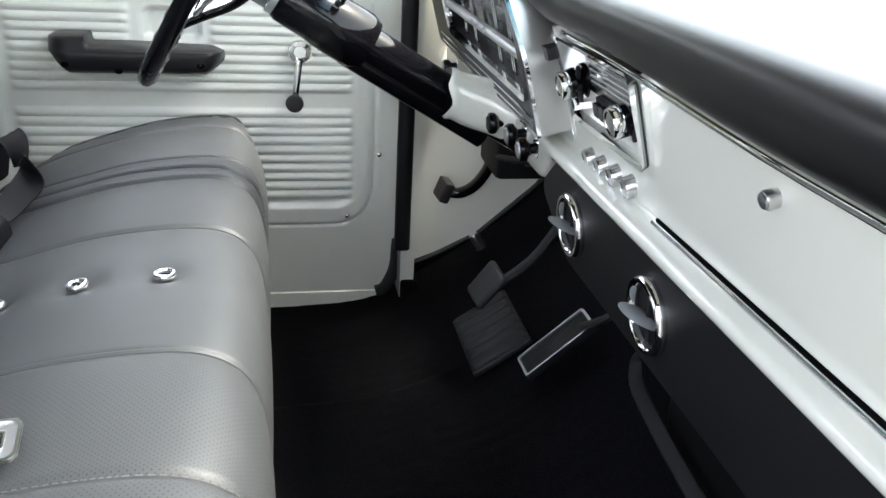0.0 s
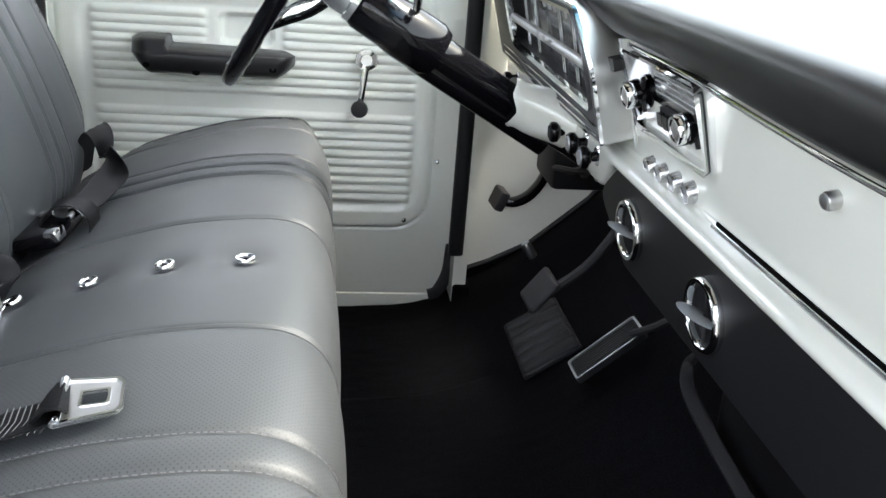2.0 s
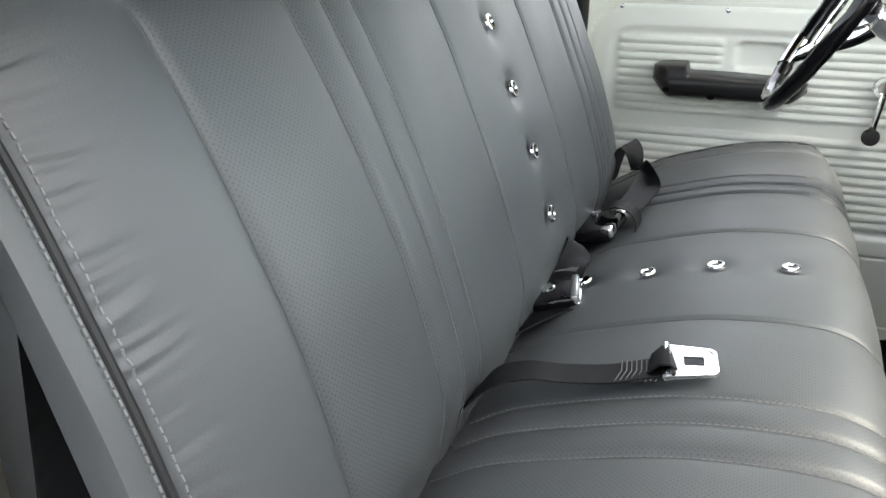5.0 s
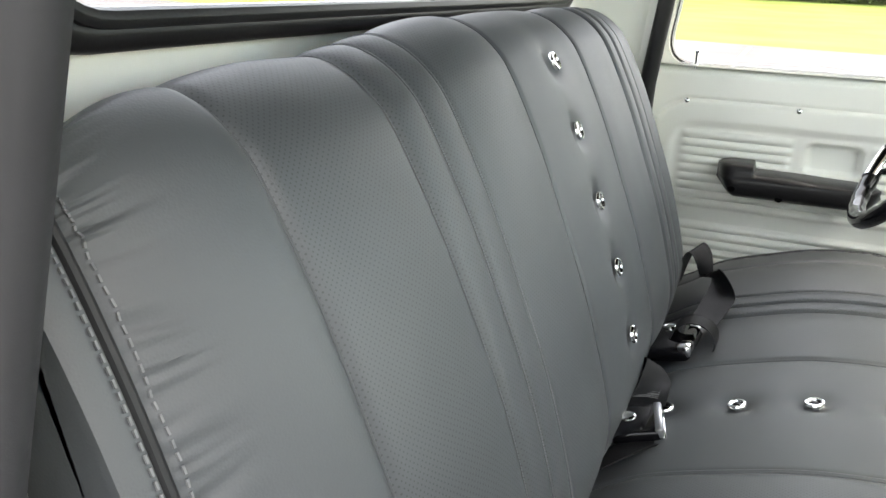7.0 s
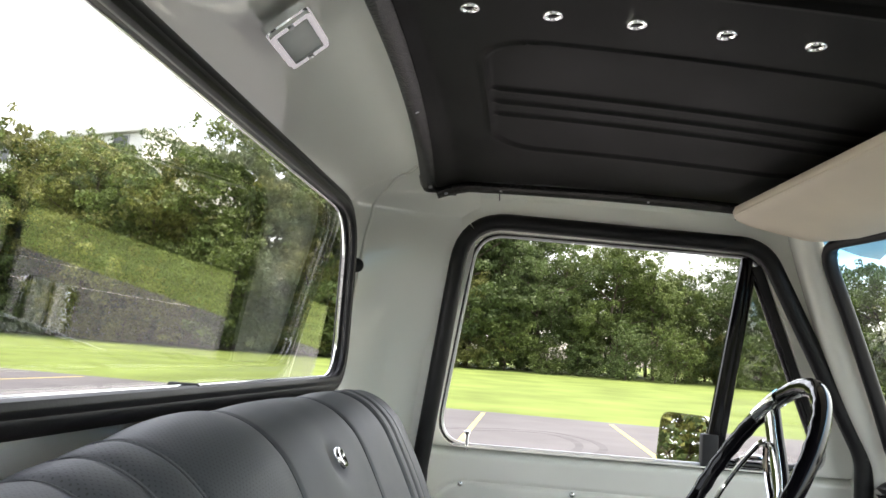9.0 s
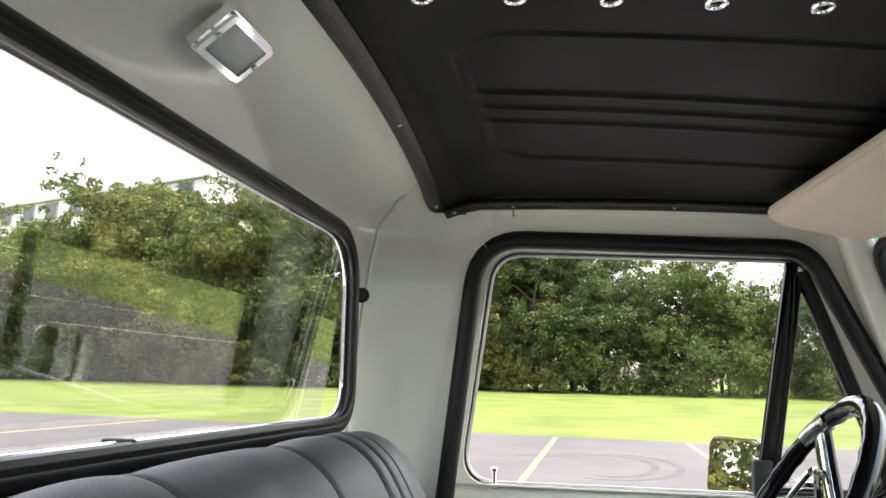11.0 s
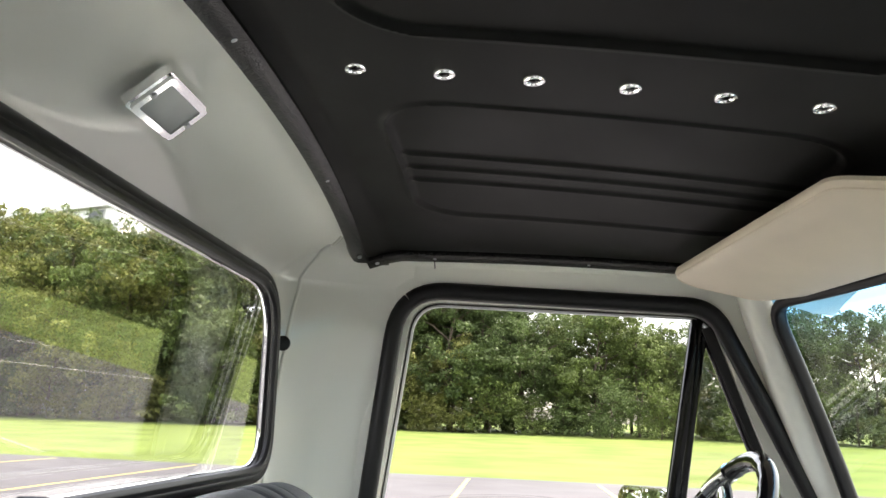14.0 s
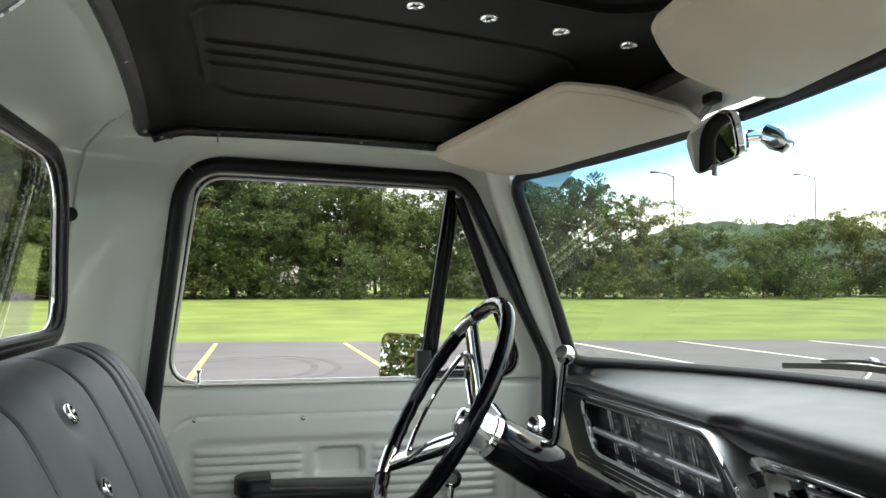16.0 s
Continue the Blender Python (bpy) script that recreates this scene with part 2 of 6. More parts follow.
def add_box(bm, lo, hi, bevel=0.0, seg=2, m=None):
    c = [(a + b) / 2 for a, b in zip(lo, hi)]
    s = [b - a for a, b in zip(lo, hi)]
    vs = bmesh.ops.create_cube(bm, size=1, matrix=Matrix.Translation(c) @ Matrix.Diagonal((*s, 1)))["verts"]
    if bevel:
        es = list({e for v in vs for e in v.link_edges})
        r = bmesh.ops.bevel(bm, geom=es, offset=bevel, segments=seg, affect="EDGES", profile=0.5)
        vs = list({v for f in r["faces"] for v in f.verts} | {v for v in vs if v.is_valid})
    if m is not None:
        bmesh.ops.transform(bm, matrix=m, verts=[v for v in vs if v.is_valid])
    return bm


def box(lo, hi, bevel=0.0, seg=2, m=None):
    return add_box(bmesh.new(), lo, hi, bevel, seg, m)


def add_lathe(bm, prof, m, n=24):
    """prof: (radius, height) from bottom to top, turned round the z axis of the pose m."""
    rings = []
    for r, h in prof:
        if r < 1e-6:
            rings.append([bm.verts.new(m @ Vector((0, 0, h)))])
        else:
            rings.append([bm.verts.new(m @ Vector((r * math.cos(2 * math.pi * i / n), r * math.sin(2 * math.pi * i / n), h))) for i in range(n)])
    for a, b in zip(rings, rings[1:]):
        for i in range(n):
            j = (i + 1) % n
            q = [a[i % len(a)], a[j % len(a)], b[j % len(b)], b[i % len(b)]]
            q = list(dict.fromkeys(q))
            if len(q) > 2:
                bm.faces.new(q)
    for ring in (rings[0], rings[-1]):
        if len(ring) > 2:
            bm.faces.new(ring)
    return bm


def lathe(prof, m, n=24):
    return add_lathe(bmesh.new(), prof, m, n)


def aim(at, way, up=(0, 0, 1)):
    """A pose at a place whose z axis points along way."""
    z = Vector(way).normalized()
    x = Vector(up).cross(z)
    x = x.normalized() if x.length > 1e-4 else Vector((1, 0, 0))
    y = z.cross(x)
    m = Matrix((x, y, z)).transposed().to_4x4()
    return Matrix.Translation(at) @ m


def add_sweep(bm, path, prof, closed=False, up=(0, 0, 1), caps=True):
    """Carry the closed outline prof (side, up) along path; up: a vector, or one per point."""
    pts = [Vector(p) for p in path]
    n = len(pts)
    rings = []
    for i, p in enumerate(pts):
        a = pts[i - 1] if (closed or i > 0) else p
        b = pts[(i + 1) % n] if (closed or i < n - 1) else p
        t = (b - a).normalized()
        u = Vector(up[i] if isinstance(up, list) else up)
        s = t.cross(u).normalized()
        w = s.cross(t)
        rings.append([bm.verts.new(p + s * q[0] + w * q[1]) for q in prof])
    k = len(prof)
    for i in range(n if closed else n - 1):
        a, b = rings[i], rings[(i + 1) % n]
        for j in range(k):
            bm.faces.new((a[j], a[(j + 1) % k], b[(j + 1) % k], b[j]))
    if caps and not closed:
        bm.faces.new(rings[0])
        bm.faces.new(rings[-1])
    return bm


def circle(r, n=10, sx=1.0, sy=1.0):
    return [(r * sx * math.cos(2 * math.pi * i / n), r * sy * math.sin(2 * math.pi * i / n)) for i in range(n)]


def slab(w, h, r=0.3, n=3):
    """A rounded rectangle outline of width w, height h; r: corner radius as a share of the smaller side."""
    r = min(w, h) * r
    out = []
    for cx, cy, a0 in ((w / 2 - r, h / 2 - r, 0), (-w / 2 + r, h / 2 - r, 90), (-w / 2 + r, -h / 2 + r, 180), (w / 2 - r, -h / 2 + r, 270)):
        for i in range(n + 1):
            a = radians(a0 + 90 * i / n)
            out.append((cx + r * math.cos(a), cy + r * math.sin(a)))
    return out


def tube(path, r, n=10, closed=False, up=(0, 0, 1)):
    return add_sweep(bmesh.new(), path, circle(r, n), closed, up)


def smooth_path(pts, k=6, closed=False):
    """Catmull-Rom through the points."""
    p = [Vector(q) for q in pts]
    n = len(p)
    out = []
    for i in range(n if closed else n - 1):
        a, b, c, d = (p[(i - 1) % n] if closed or i else p[0]), p[i], p[(i + 1) % n], (p[(i + 2) % n] if closed or i < n - 2 else p[-1])
        for j in range(k):
            t = j / k
            out.append(0.5 * (2 * b + (c - a) * t + (2 * a - 5 * b + 4 * c - d) * t * t + (3 * b - a - 3 * c + d) * t ** 3))
    if not closed:
        out.append(p[-1])
    return out


def rounded(corners, radii, n=6):
    """A closed outline with rounded corners, in the plane of its 2D points."""
    out = []
    k = len(corners)
    for i in range(k):
        a, b, c = Vector(corners[i - 1]), Vector(corners[i]), Vector(corners[(i + 1) % k])
        r = radii[i] if isinstance(radii, (list, tuple)) else radii
        u, v = (a - b).normalized(), (c - b).normalized()
        half = math.acos(max(-1, min(1, u.dot(v)))) / 2
        d = min(r / math.tan(half), (a - b).length * 0.49, (c - b).length * 0.49)
        p, q = b + u * d, b + v * d
        for j in range(n + 1):
            t = j / n
            out.append((p * (1 - t) ** 2 + b * 2 * t * (1 - t) + q * t * t))
    return out


def add_grid(bm, nu, nv, f, skip=None, uv=None):
    """A sheet of nu by nv cells, f(i / nu, j / nv) giving its points; skip(u, v): cells left open; uv: gives the panel's own metres."""
    vs = [[bm.verts.new(f(i / nu, j / nv)) for j in range(nv + 1)] for i in range(nu + 1)]
    lay = bm.loops.layers.uv.verify() if uv else None
    for i in range(nu):
        for j in range(nv):
            if skip and skip((i + 0.5) / nu, (j + 0.5) / nv):
                continue
            fa = bm.faces.new((vs[i][j], vs[i + 1][j], vs[i + 1][j + 1], vs[i][j + 1]))
            if uv:
                for lo, (a, b) in zip(fa.loops, ((i, j), (i + 1, j), (i + 1, j + 1), (i, j + 1))):
                    lo[lay].uv = uv(a / nu, b / nv)
    return bm


def grid(nu, nv, f, skip=None, uv=None):
    return add_grid(bmesh.new(), nu, nv, f, skip, uv)


def thicken(bm, d):
    """Give a sheet thickness along its normals."""
    bmesh.ops.recalc_face_normals(bm, faces=bm.faces)
    bmesh.ops.solidify(bm, geom=list(bm.faces), thickness=d)
    return bm


def plate(outline, y0, y1, axis="y"):
    """Extrude a flat outline of (a, b): axis y: (x, z) from y0 to y1; axis x: (y, z); axis z: (x, y)."""
    bm = bmesh.new()
    def at(p, d):
        return {"y": (p[0], d, p[1]), "x": (d, p[0], p[1]), "z": (p[0], p[1], d)}[axis]
    a, b = [bm.verts.new(at(p, y0)) for p in outline], [bm.verts.new(at(p, y1)) for p in outline]
    bm.faces.new(a)
    bm.faces.new(b[::-1])
    for i in range(len(a)):
        bm.faces.new((a[i], b[i], b[i - 1], a[i - 1]))
    return bm


def ring_plate(outer, inner, y0, y1, axis="y"):
    """A flat frame between two outlines with as many points each."""
    bm = bmesh.new()
    def at(p, d):
        return {"y": (p[0], d, p[1]), "x": (d, p[0], p[1]), "z": (p[0], p[1], d)}[axis]
    L = [[bm.verts.new(at(p, d)) for p in o] for o, d in ((outer, y0), (inner, y0), (inner, y1), (outer, y1))]
    n = len(outer)
    for k in range(4):
        a, b = L[k], L[(k + 1) % 4]
        for i in range(n):
            bm.faces.new((a[i - 1], a[i], b[i], b[i - 1]))
    return bm


def smoothstep(a, b, x):
    t = max(0.0, min(1.0, (x - a) / (b - a)))
    return t * t * (3 - 2 * t)


def lerp_table(tab, x):
    if x <= tab[0][0]:
        return tab[0][1]
    for (a, p), (b, q) in zip(tab, tab[1:]):
        if x <= b:
            return p + (q - p) * (x - a) / (b - a)
    return tab[-1][1]


# ---- outdoors: lot, lawn, woods, far building ----
def ground_z(x, y):
    edge = 23.9 - 0.17 * x
    return -0.62 if y < edge else -0.62 + min(y - edge, 60) * 0.021 + max(0, y - edge - 60) * 0.004


def build_ground():
    bm = bmesh.new()
    xs = [-900, -300, -120, -80, -60, -45, -30, -20, -10, 0, 10, 20, 30, 45, 60, 80, 120, 200, 400, 900]
    rows = []
    for d in (-900, -200, -60, -20, 0, 0.06, 4, 10, 18, 28, 40, 55, 80, 160, 400, 900):
        rows.append([bm.verts.new((x, 23.9 - 0.17 * x + d, ground_z(x, 23.9 - 0.17 * x + d))) for x in xs])
    for a, b in zip(rows, rows[1:]):
        for i in range(len(xs) - 1):
            bm.faces.new((a[i], a[i + 1], b[i + 1], b[i]))
    solid("ground", bm, GRASS, "mown green lawn rising gently to the woods", "lawn", kind="structure")
    lot = [(-70, 23.9 + 0.17 * 70), (-20, 27.3), (10, 22.2), (45, 16.25), (90, 8.6), (90, -60), (-70, -60)]
    solid("pavement", plate(lot, -0.72, -0.6, "z"), ASPHALT, "grey asphalt parking lot with worn tyre marks", "parking lot", kind="structure", smooth=False)
    for x in (-21.1, -14.4, -9.55, -4.7, -1.27, 2.22, 8.4, 11.55, 15.3, 18.6):
        ln = thing("parking_line", "faded yellow painted parking line on the asphalt", "parking line", (x, 18, -0.596), group="parking lines")
        x1 = x - 0.05
        part("stripe", plate([(x1, 12.6), (x1 + 0.11, 12.6), (x1 + 0.11, 23.2 - 0.17 * x), (x1, 23.2 - 0.17 * x)], -0.5985, -0.596, "z"), YELLOW if x < 4 else WHITELINE, ln, smooth=False)
    # a curl of old tyre marks on the asphalt
    tm = thing("tyre_mark", "faint dark curved tyre marks on the asphalt", "tyre mark", (0, 15.8, -0.597))
    for off in (0.0, 0.45):
        arc = [(0.15 + (0.8 + off) * math.cos(radians(a)) - 1.2 * max(0, a - 90) / 90, 16.0 + (2.1 + off) * math.sin(radians(a)), 0) for a in range(-110, 150, 6)]
        part("track", add_sweep(bmesh.new(), [(x, y, -0.5990) for x, y, _ in arc], slab(0.16, 0.003, 0.3, 1), False), TYRE, tm, smooth=False)


def tree_parts(seed, h, spread, leaf, count, bare=0.0):
    """Meshes of one tree: a tapered trunk with limbs, and a crown of leafy clumps; bare: how far up the stem shows."""
    rnd = random.Random(seed)
    bm = bmesh.new()
    tips = []
    def limb(a, b, r0, r1, n=6):
        a, b = Vector(a), Vector(b)
        mid = (a + b) / 2 + Vector((rnd.uniform(-1, 1), rnd.uniform(-1, 1), rnd.uniform(0, 0.5))) * (b - a).length * 0.08
        rr = [(a, r0), (mid, (r0 + r1) / 2), (b, r1)]
        rings = []
        for p, r in rr:
            m = aim(p, b - a, (0.3, 1, 0.1))
            rings.append([bm.verts.new(m @ Vector((r * math.cos(6.283 * i / n), r * math.sin(6.283 * i / n), 0))) for i in range(n)])
        for u, v in zip(rings, rings[1:]):
            for i in range(n):
                bm.faces.new((u[i], u[(i + 1) % n], v[(i + 1) % n], v[i]))
    top = Vector((rnd.uniform(-0.3, 0.3), rnd.uniform(-0.3, 0.3), h * 0.82))
    limb((0, 0, -0.3), top, h * 0.017, h * 0.005)
    fork = Vector((rnd.uniform(-0.5, 0.5) * spread, rnd.uniform(-0.5, 0.5) * spread, h * 0.72))
    limb((0, 0, h * 0.16), fork, h * 0.011, h * 0.003)
    for i in range(15):
        z = h * rnd.uniform(0.14 + bare, 0.78)
        a = Vector((0, 0, 0)).lerp(top if i % 3 else fork, min(1.0, z / (h * 0.8)))
        an = i * 2.4 + rnd.uniform(-0.5, 0.5)
        reach = spread * rnd.uniform(0.5, 1.0) * (1 - 0.55 * abs(z / h - 0.42))
        b = a + Vector((math.cos(an) * reach, math.sin(an) * reach, rnd.uniform(0.06, 0.24) * h))
        limb(a, b, h * 0.008, h * 0.002, 5)
        tips += [(a.lerp(b, 0.6), 0.8), (b, 1.0)]
    tips += [(top, 1.0), (top + Vector((0, 0, h * 0.1)), 0.7), (fork, 1.0)]
    if not bare:
        for i in range(12):
            an = rnd.uniform(0, 6.283)
            tips.append((Vector((math.cos(an) * spread * rnd.uniform(0.2, 0.85), math.sin(an) * spread * rnd.uniform(0.2, 0.85), h * rnd.uniform(0.05, 0.3))), 0.8))
    trunk = mesh_of("trunk", bm, BARK)
    # leaves lie on the skins of many small rounded clumps, facing outwards more or less
    ng = np.random.default_rng(seed)
    lumps = []
    for tp, big in tips:
        rad = spread * rnd.uniform(0.17, 0.30) * big
        for _ in range(12):
            lumps.append((tp + Vector((rnd.gauss(0, 0.75), rnd.gauss(0, 0.75), rnd.gauss(0, 0.6))) * rad, rad * rnd.uniform(0.22, 0.55)))
    area = np.array([r * r for _, r in lumps])
    which = ng.choice(len(lumps), size=count, p=area / area.sum())
    c = np.array([tuple(p) for p, _ in lumps])[which]
    r = np.array([q for _, q in lumps])[which]
    d = ng.normal(size=(count, 3))
    d[:, 2] += 0.35
    d /= np.linalg.norm(d, axis=1)[:, None]
    p = c + d * (r * ng.uniform(0.45, 1.2, count) ** 0.7)[:, None] * np.array([1.0, 1.0, 0.78])
    p[:, 2] = np.where(p[:, 2] < 0.15, ng.uniform(0.1, 0.5, count), p[:, 2])
    n = d + ng.normal(size=(count, 3)) * 0.75
    n /= np.linalg.norm(n, axis=1)[:, None]
    u = np.cross(n, ng.normal(size=(count, 3)))
    u /= np.linalg.norm(u, axis=1)[:, None]
    v = np.cross(n, u)
    s = (leaf * ng.uniform(0.55, 1.4, count))[:, None]
    verts = np.stack([p - u * s, p + u * s * 0.4 + v * s * 0.62, p + u * s * 0.7 - v * s * 0.5], axis=1).reshape(-1, 3)
    crown = bpy.data.meshes.new("crown")
    crown.from_pydata(verts.tolist(), [], np.arange(count * 3).reshape(-1, 3).tolist())
    return trunk, crown


def build_woods():
    rnd = random.Random(5)
    kinds = []
    for i, (h, s, bare) in enumerate(((9.5, 4.0, 0.0), (8.2, 3.4, 0.06), (11.0, 4.6, 0.1), (7.0, 3.6, 0.0))):
        kinds.append((h, tree_parts(40 + i, h, s, 0.095, 24000, bare)))
    low = (3.2, tree_parts(77, 3.0, 2.3, 0.075, 7000))
    plain = (9.0, tree_parts(91, 9.0, 3.8, 0.26, 3000))
    def plant(x, y, scale, k, leaf, name="tree", label="tall leafy deciduous tree at the edge of the lawn"):
        h, (tr, cr) = k
        t = thing(name, label, "tree" if name == "tree" else "bush", (x, y, ground_z(x, y) - 0.05), group="woods along the lawn" if name == "tree" else "undergrowth")
        t.scale = (scale, scale, scale * rnd.uniform(0.92, 1.08))
        t.rotation_euler[2] = rnd.uniform(0, 6.28)
        a = new("trunk", tr)
        a.parent = t
        cr2 = cr
        if leaf:
            cr2 = cr.get("v%d" % leaf) and bpy.data.meshes[cr["v%d" % leaf]]
            if not cr2:
                cr2 = cr.copy()
                cr["v%d" % leaf] = cr2.name
                cr2.materials.clear()
                cr2.materials.append(LEAVES[leaf])
        elif not cr.materials:
            cr.materials.append(LEAVES[0])
        b = new("crown", cr2)
        b.parent = t
    for k in kinds + [low, plain]:
        k[1][1].materials.append(LEAVES[0])
    # the near wall of trees along the far side of the lawn
    x = -66.0
    while x < 24:
        y = 66 - 0.10 * x + rnd.uniform(-2.5, 2.5)
        h = lerp_table([(-60, 13.2), (-50, 13.2), (-47, 18.6), (-44, 19.0), (-38, 19.6), (-36, 18.5), (-32, 16.2), (-28, 15.5), (-20, 16.5), (-12, 14.0), (-2, 13.0), (6, 11.5), (8, 9.6), (11, 10.2), (14, 8.2), (17, 9.0), (22, 9.6), (25, 8.2)], x) * rnd.uniform(0.9, 1.08)
        k = rnd.choice(kinds)
        h *= 0.92
        plant(x, y, h / k[0], k, rnd.choice((0, 0, 1, 1, 2)))
        plant(x + rnd.uniform(-1, 1), y + rnd.uniform(5, 8), h * rnd.uniform(0.8, 1.0) / k[0], rnd.choice(kinds), rnd.choice((0, 1, 1)))
        plant(x + rnd.uniform(0, 2), y - rnd.uniform(2.5, 4.0), rnd.uniform(0.9, 1.6), low, rnd.choice((0, 1, 2)), "bush", "low scrubby bush in front of the trees")
        x += rnd.uniform(2.6, 3.6)
    # lower scrub that runs on to the front
    x = 24.0
    while x < 100:
        y = 62 - 0.12 * x + rnd.uniform(-3, 3)
        k = kinds[3] if rnd.random() < 0.5 else kinds[1]
        tall = lerp_table([(24, 8.2), (26, 6.9), (28, 6.8), (30, 6.0), (35, 5.8), (37, 4.6), (39, 4.4), (40, 5.2), (43, 5.6), (45, 4.6), (48, 7.0), (54, 6.5), (60, 5.0), (100, 5.0)], x)
        plant(x, y, tall * rnd.uniform(0.85, 1.15) / k[0], k, rnd.choice((0, 0, 2)))
        plant(x + 1, y - 3.2, rnd.uniform(0.7, 1.1), low, rnd.choice((0, 1, 2)), "bush", "low scrubby bush in front of the trees")
        x += rnd.uniform(2.8, 4.2)
    # trees on the other side of the lot, behind the truck's open door
    x = -70.0
    while x < 70:
        k = plain
        plant(x, -75 + rnd.uniform(-4, 4), rnd.uniform(8, 11) / k[0], k, rnd.choice((0, 1, 2)), "tree", "tall leafy deciduous tree across the parking lot")
        x += rnd.uniform(4, 6)
    # trees that close the lot behind the truck
    y = -20.0
    while y < 58:
        plant(-72 + rnd.uniform(-3, 3) - 0.15 * y, y, rnd.uniform(11, 14) / plain[0], plain, rnd.choice((0, 1, 2)), "tree", "tall leafy deciduous tree behind the truck")
        y += rnd.uniform(4, 6)
    # the wooded hill far off, distance haze mixed into its colour
    bm = bmesh.new()
    def hill(u, v):
        x = 60 + 340 * u
        base = 330 + 60 * v - 0.25 * (x - 60)
        h = (7 + 21 * math.exp(-((x - 205) / 62) ** 4) + 10 * math.exp(-((x - 320) / 70) ** 2)) * math.sin(math.pi * min(1, 0.08 + v))
        return (x, base, -0.6 + h + 2.5 * noise.noise((x * 0.08, v * 9, 0)) + 1.3 * noise.noise((x * 0.3, v * 20, 3)))
    add_grid(bm, 170, 24, hill)
    tagged(solid("backdrop", bm, FARWOODS, "hazy wooded hill far beyond the lot", "hill", kind="structure"), kind="structure")


def build_far():
    b = thing("apartment_building", "white flat-roofed building with balconies behind the trees", "building", (-62, 98, 0))
    m = pose(-62, 98, 0.5, 0, 0, -22)
    part("wall", box((-22, -6, 0), (24, 6, 21.8), 0.1, 1, m), STUCCO, b, smooth=False)
    part("roof", box((-22.5, -6.5, 21.8), (24.5, 6.5, 22.6), 0.08, 1, m), STUCCO, b, smooth=False)
    for i in range(9):
        for j in range(6):
            x0, z0 = -20.5 + i * 5, 1.6 + j * 3.6
            w = part("window", box((x0, -6.06, z0), (x0 + 2.2, -5.9, z0 + 1.9), 0, 1, m), DARKPANE, b, smooth=False)
            part("frame", ring_box(x0, z0, 2.2, 1.9, m), CONCRETE, w, smooth=False)
    for x, y, h in ((58, 110, 17.0), (81, 110, 17.3), (61, 113, 13.0)):
        s = thing("street_lamp", "tall grey street lamp with a single arm", "street lamp", (x, y, -0.6), group="street lamps")
        part("pole", tube([(x, y, -0.6), (x, y, h)], 0.10, 8, up=(1, 0, 0)), GALV, s)
        part("arm", tube([(x, y, h - 0.2), (x - 1.2, y, h + 0.3), (x - 2.6, y, h + 0.4)], 0.09, 6, up=(0, 1, 0)), GALV, s)
        part("head", box((x - 3.6, y - 0.2, h + 0.3), (x - 2.5, y + 0.2, h + 0.55), 0.06), GALV, s)
    o = thing("overpass", "grey concrete road bridge seen between the trees", "bridge", (118, 110, -0.6))
    part("deck", box((88, 112, 3.2), (190, 120, 4.6), 0.1), CONCRETE, o, smooth=False)
    part("parapet", box((88, 111.6, 4.6), (190, 112, 5.5), 0.05), GALV, o, smooth=False)
    for x in (104, 130, 160):
        part("pier", box((x, 113, -0.7), (x + 1.6, 119, 3.2), 0.1), CONCRETE, o, smooth=False)


def ring_box(x0, z0, w, h, m):
    bm = bmesh.new()
    for lo, hi in (((x0 - 0.12, -6.12, z0 - 0.12), (x0, -5.9, z0 + h + 0.12)), ((x0 + w, -6.12, z0 - 0.12), (x0 + w + 0.12, -5.9, z0 + h + 0.12)),
                   ((x0, -6.12, z0 + h), (x0 + w, -5.9, z0 + h + 0.12)), ((x0, -6.12, z0 - 0.12), (x0 + w, -5.9, z0))):
        add_box(bm, lo, hi, 0, 1, m)
    return bm


build_ground()
build_woods()
build_far()


# ---- the cab's shell ----
RW = rounded([(-0.600, 0.838), (0.600, 0.838), (0.586, 1.137), (-0.586, 1.137)], [0.06, 0.06, 0.095, 0.095], 8)   # rear window opening (y, z)


def inside(poly, p):
    c = False
    j = len(poly) - 1
    for i in range(len(poly)):
        a, b = poly[i], poly[j]
        if (a[1] > p[1]) != (b[1] > p[1]) and p[0] < (b[0] - a[0]) * (p[1] - a[1]) / (b[1] - a[1]) + a[0]:
            c = not c
        j = i
    return c


def liner_z(x, y):
    """Height of the headliner's under side."""
    s = x + 0.233
    a = min(1.0, abs(y) / 0.7)
    return 1.2495 - 0.016 * (1 - smoothstep(-0.335, -0.285, x)) - 0.062 * s - 0.07 * s * abs(s) - max(0.004, 0.043 - 0.06 * (x + 0.33)) * a ** 2.2


# plan of the rear wall from the driver's door opening round to the passenger's: (x, y)
HALF = [(-0.335, 0.752), (-0.352, 0.748), (-0.39, 0.733), (-0.43, 0.707), (-0.462, 0.668), (-0.482, 0.635), (-0.488, 0.60), (-0.492, 0.45), (-0.495, 0.25), (-0.496, 0.0)]
PLAN = smooth_path([(x, y, 0) for x, y in HALF] + [(x, -y, 0) for x, y in HALF[-2::-1]], 14)


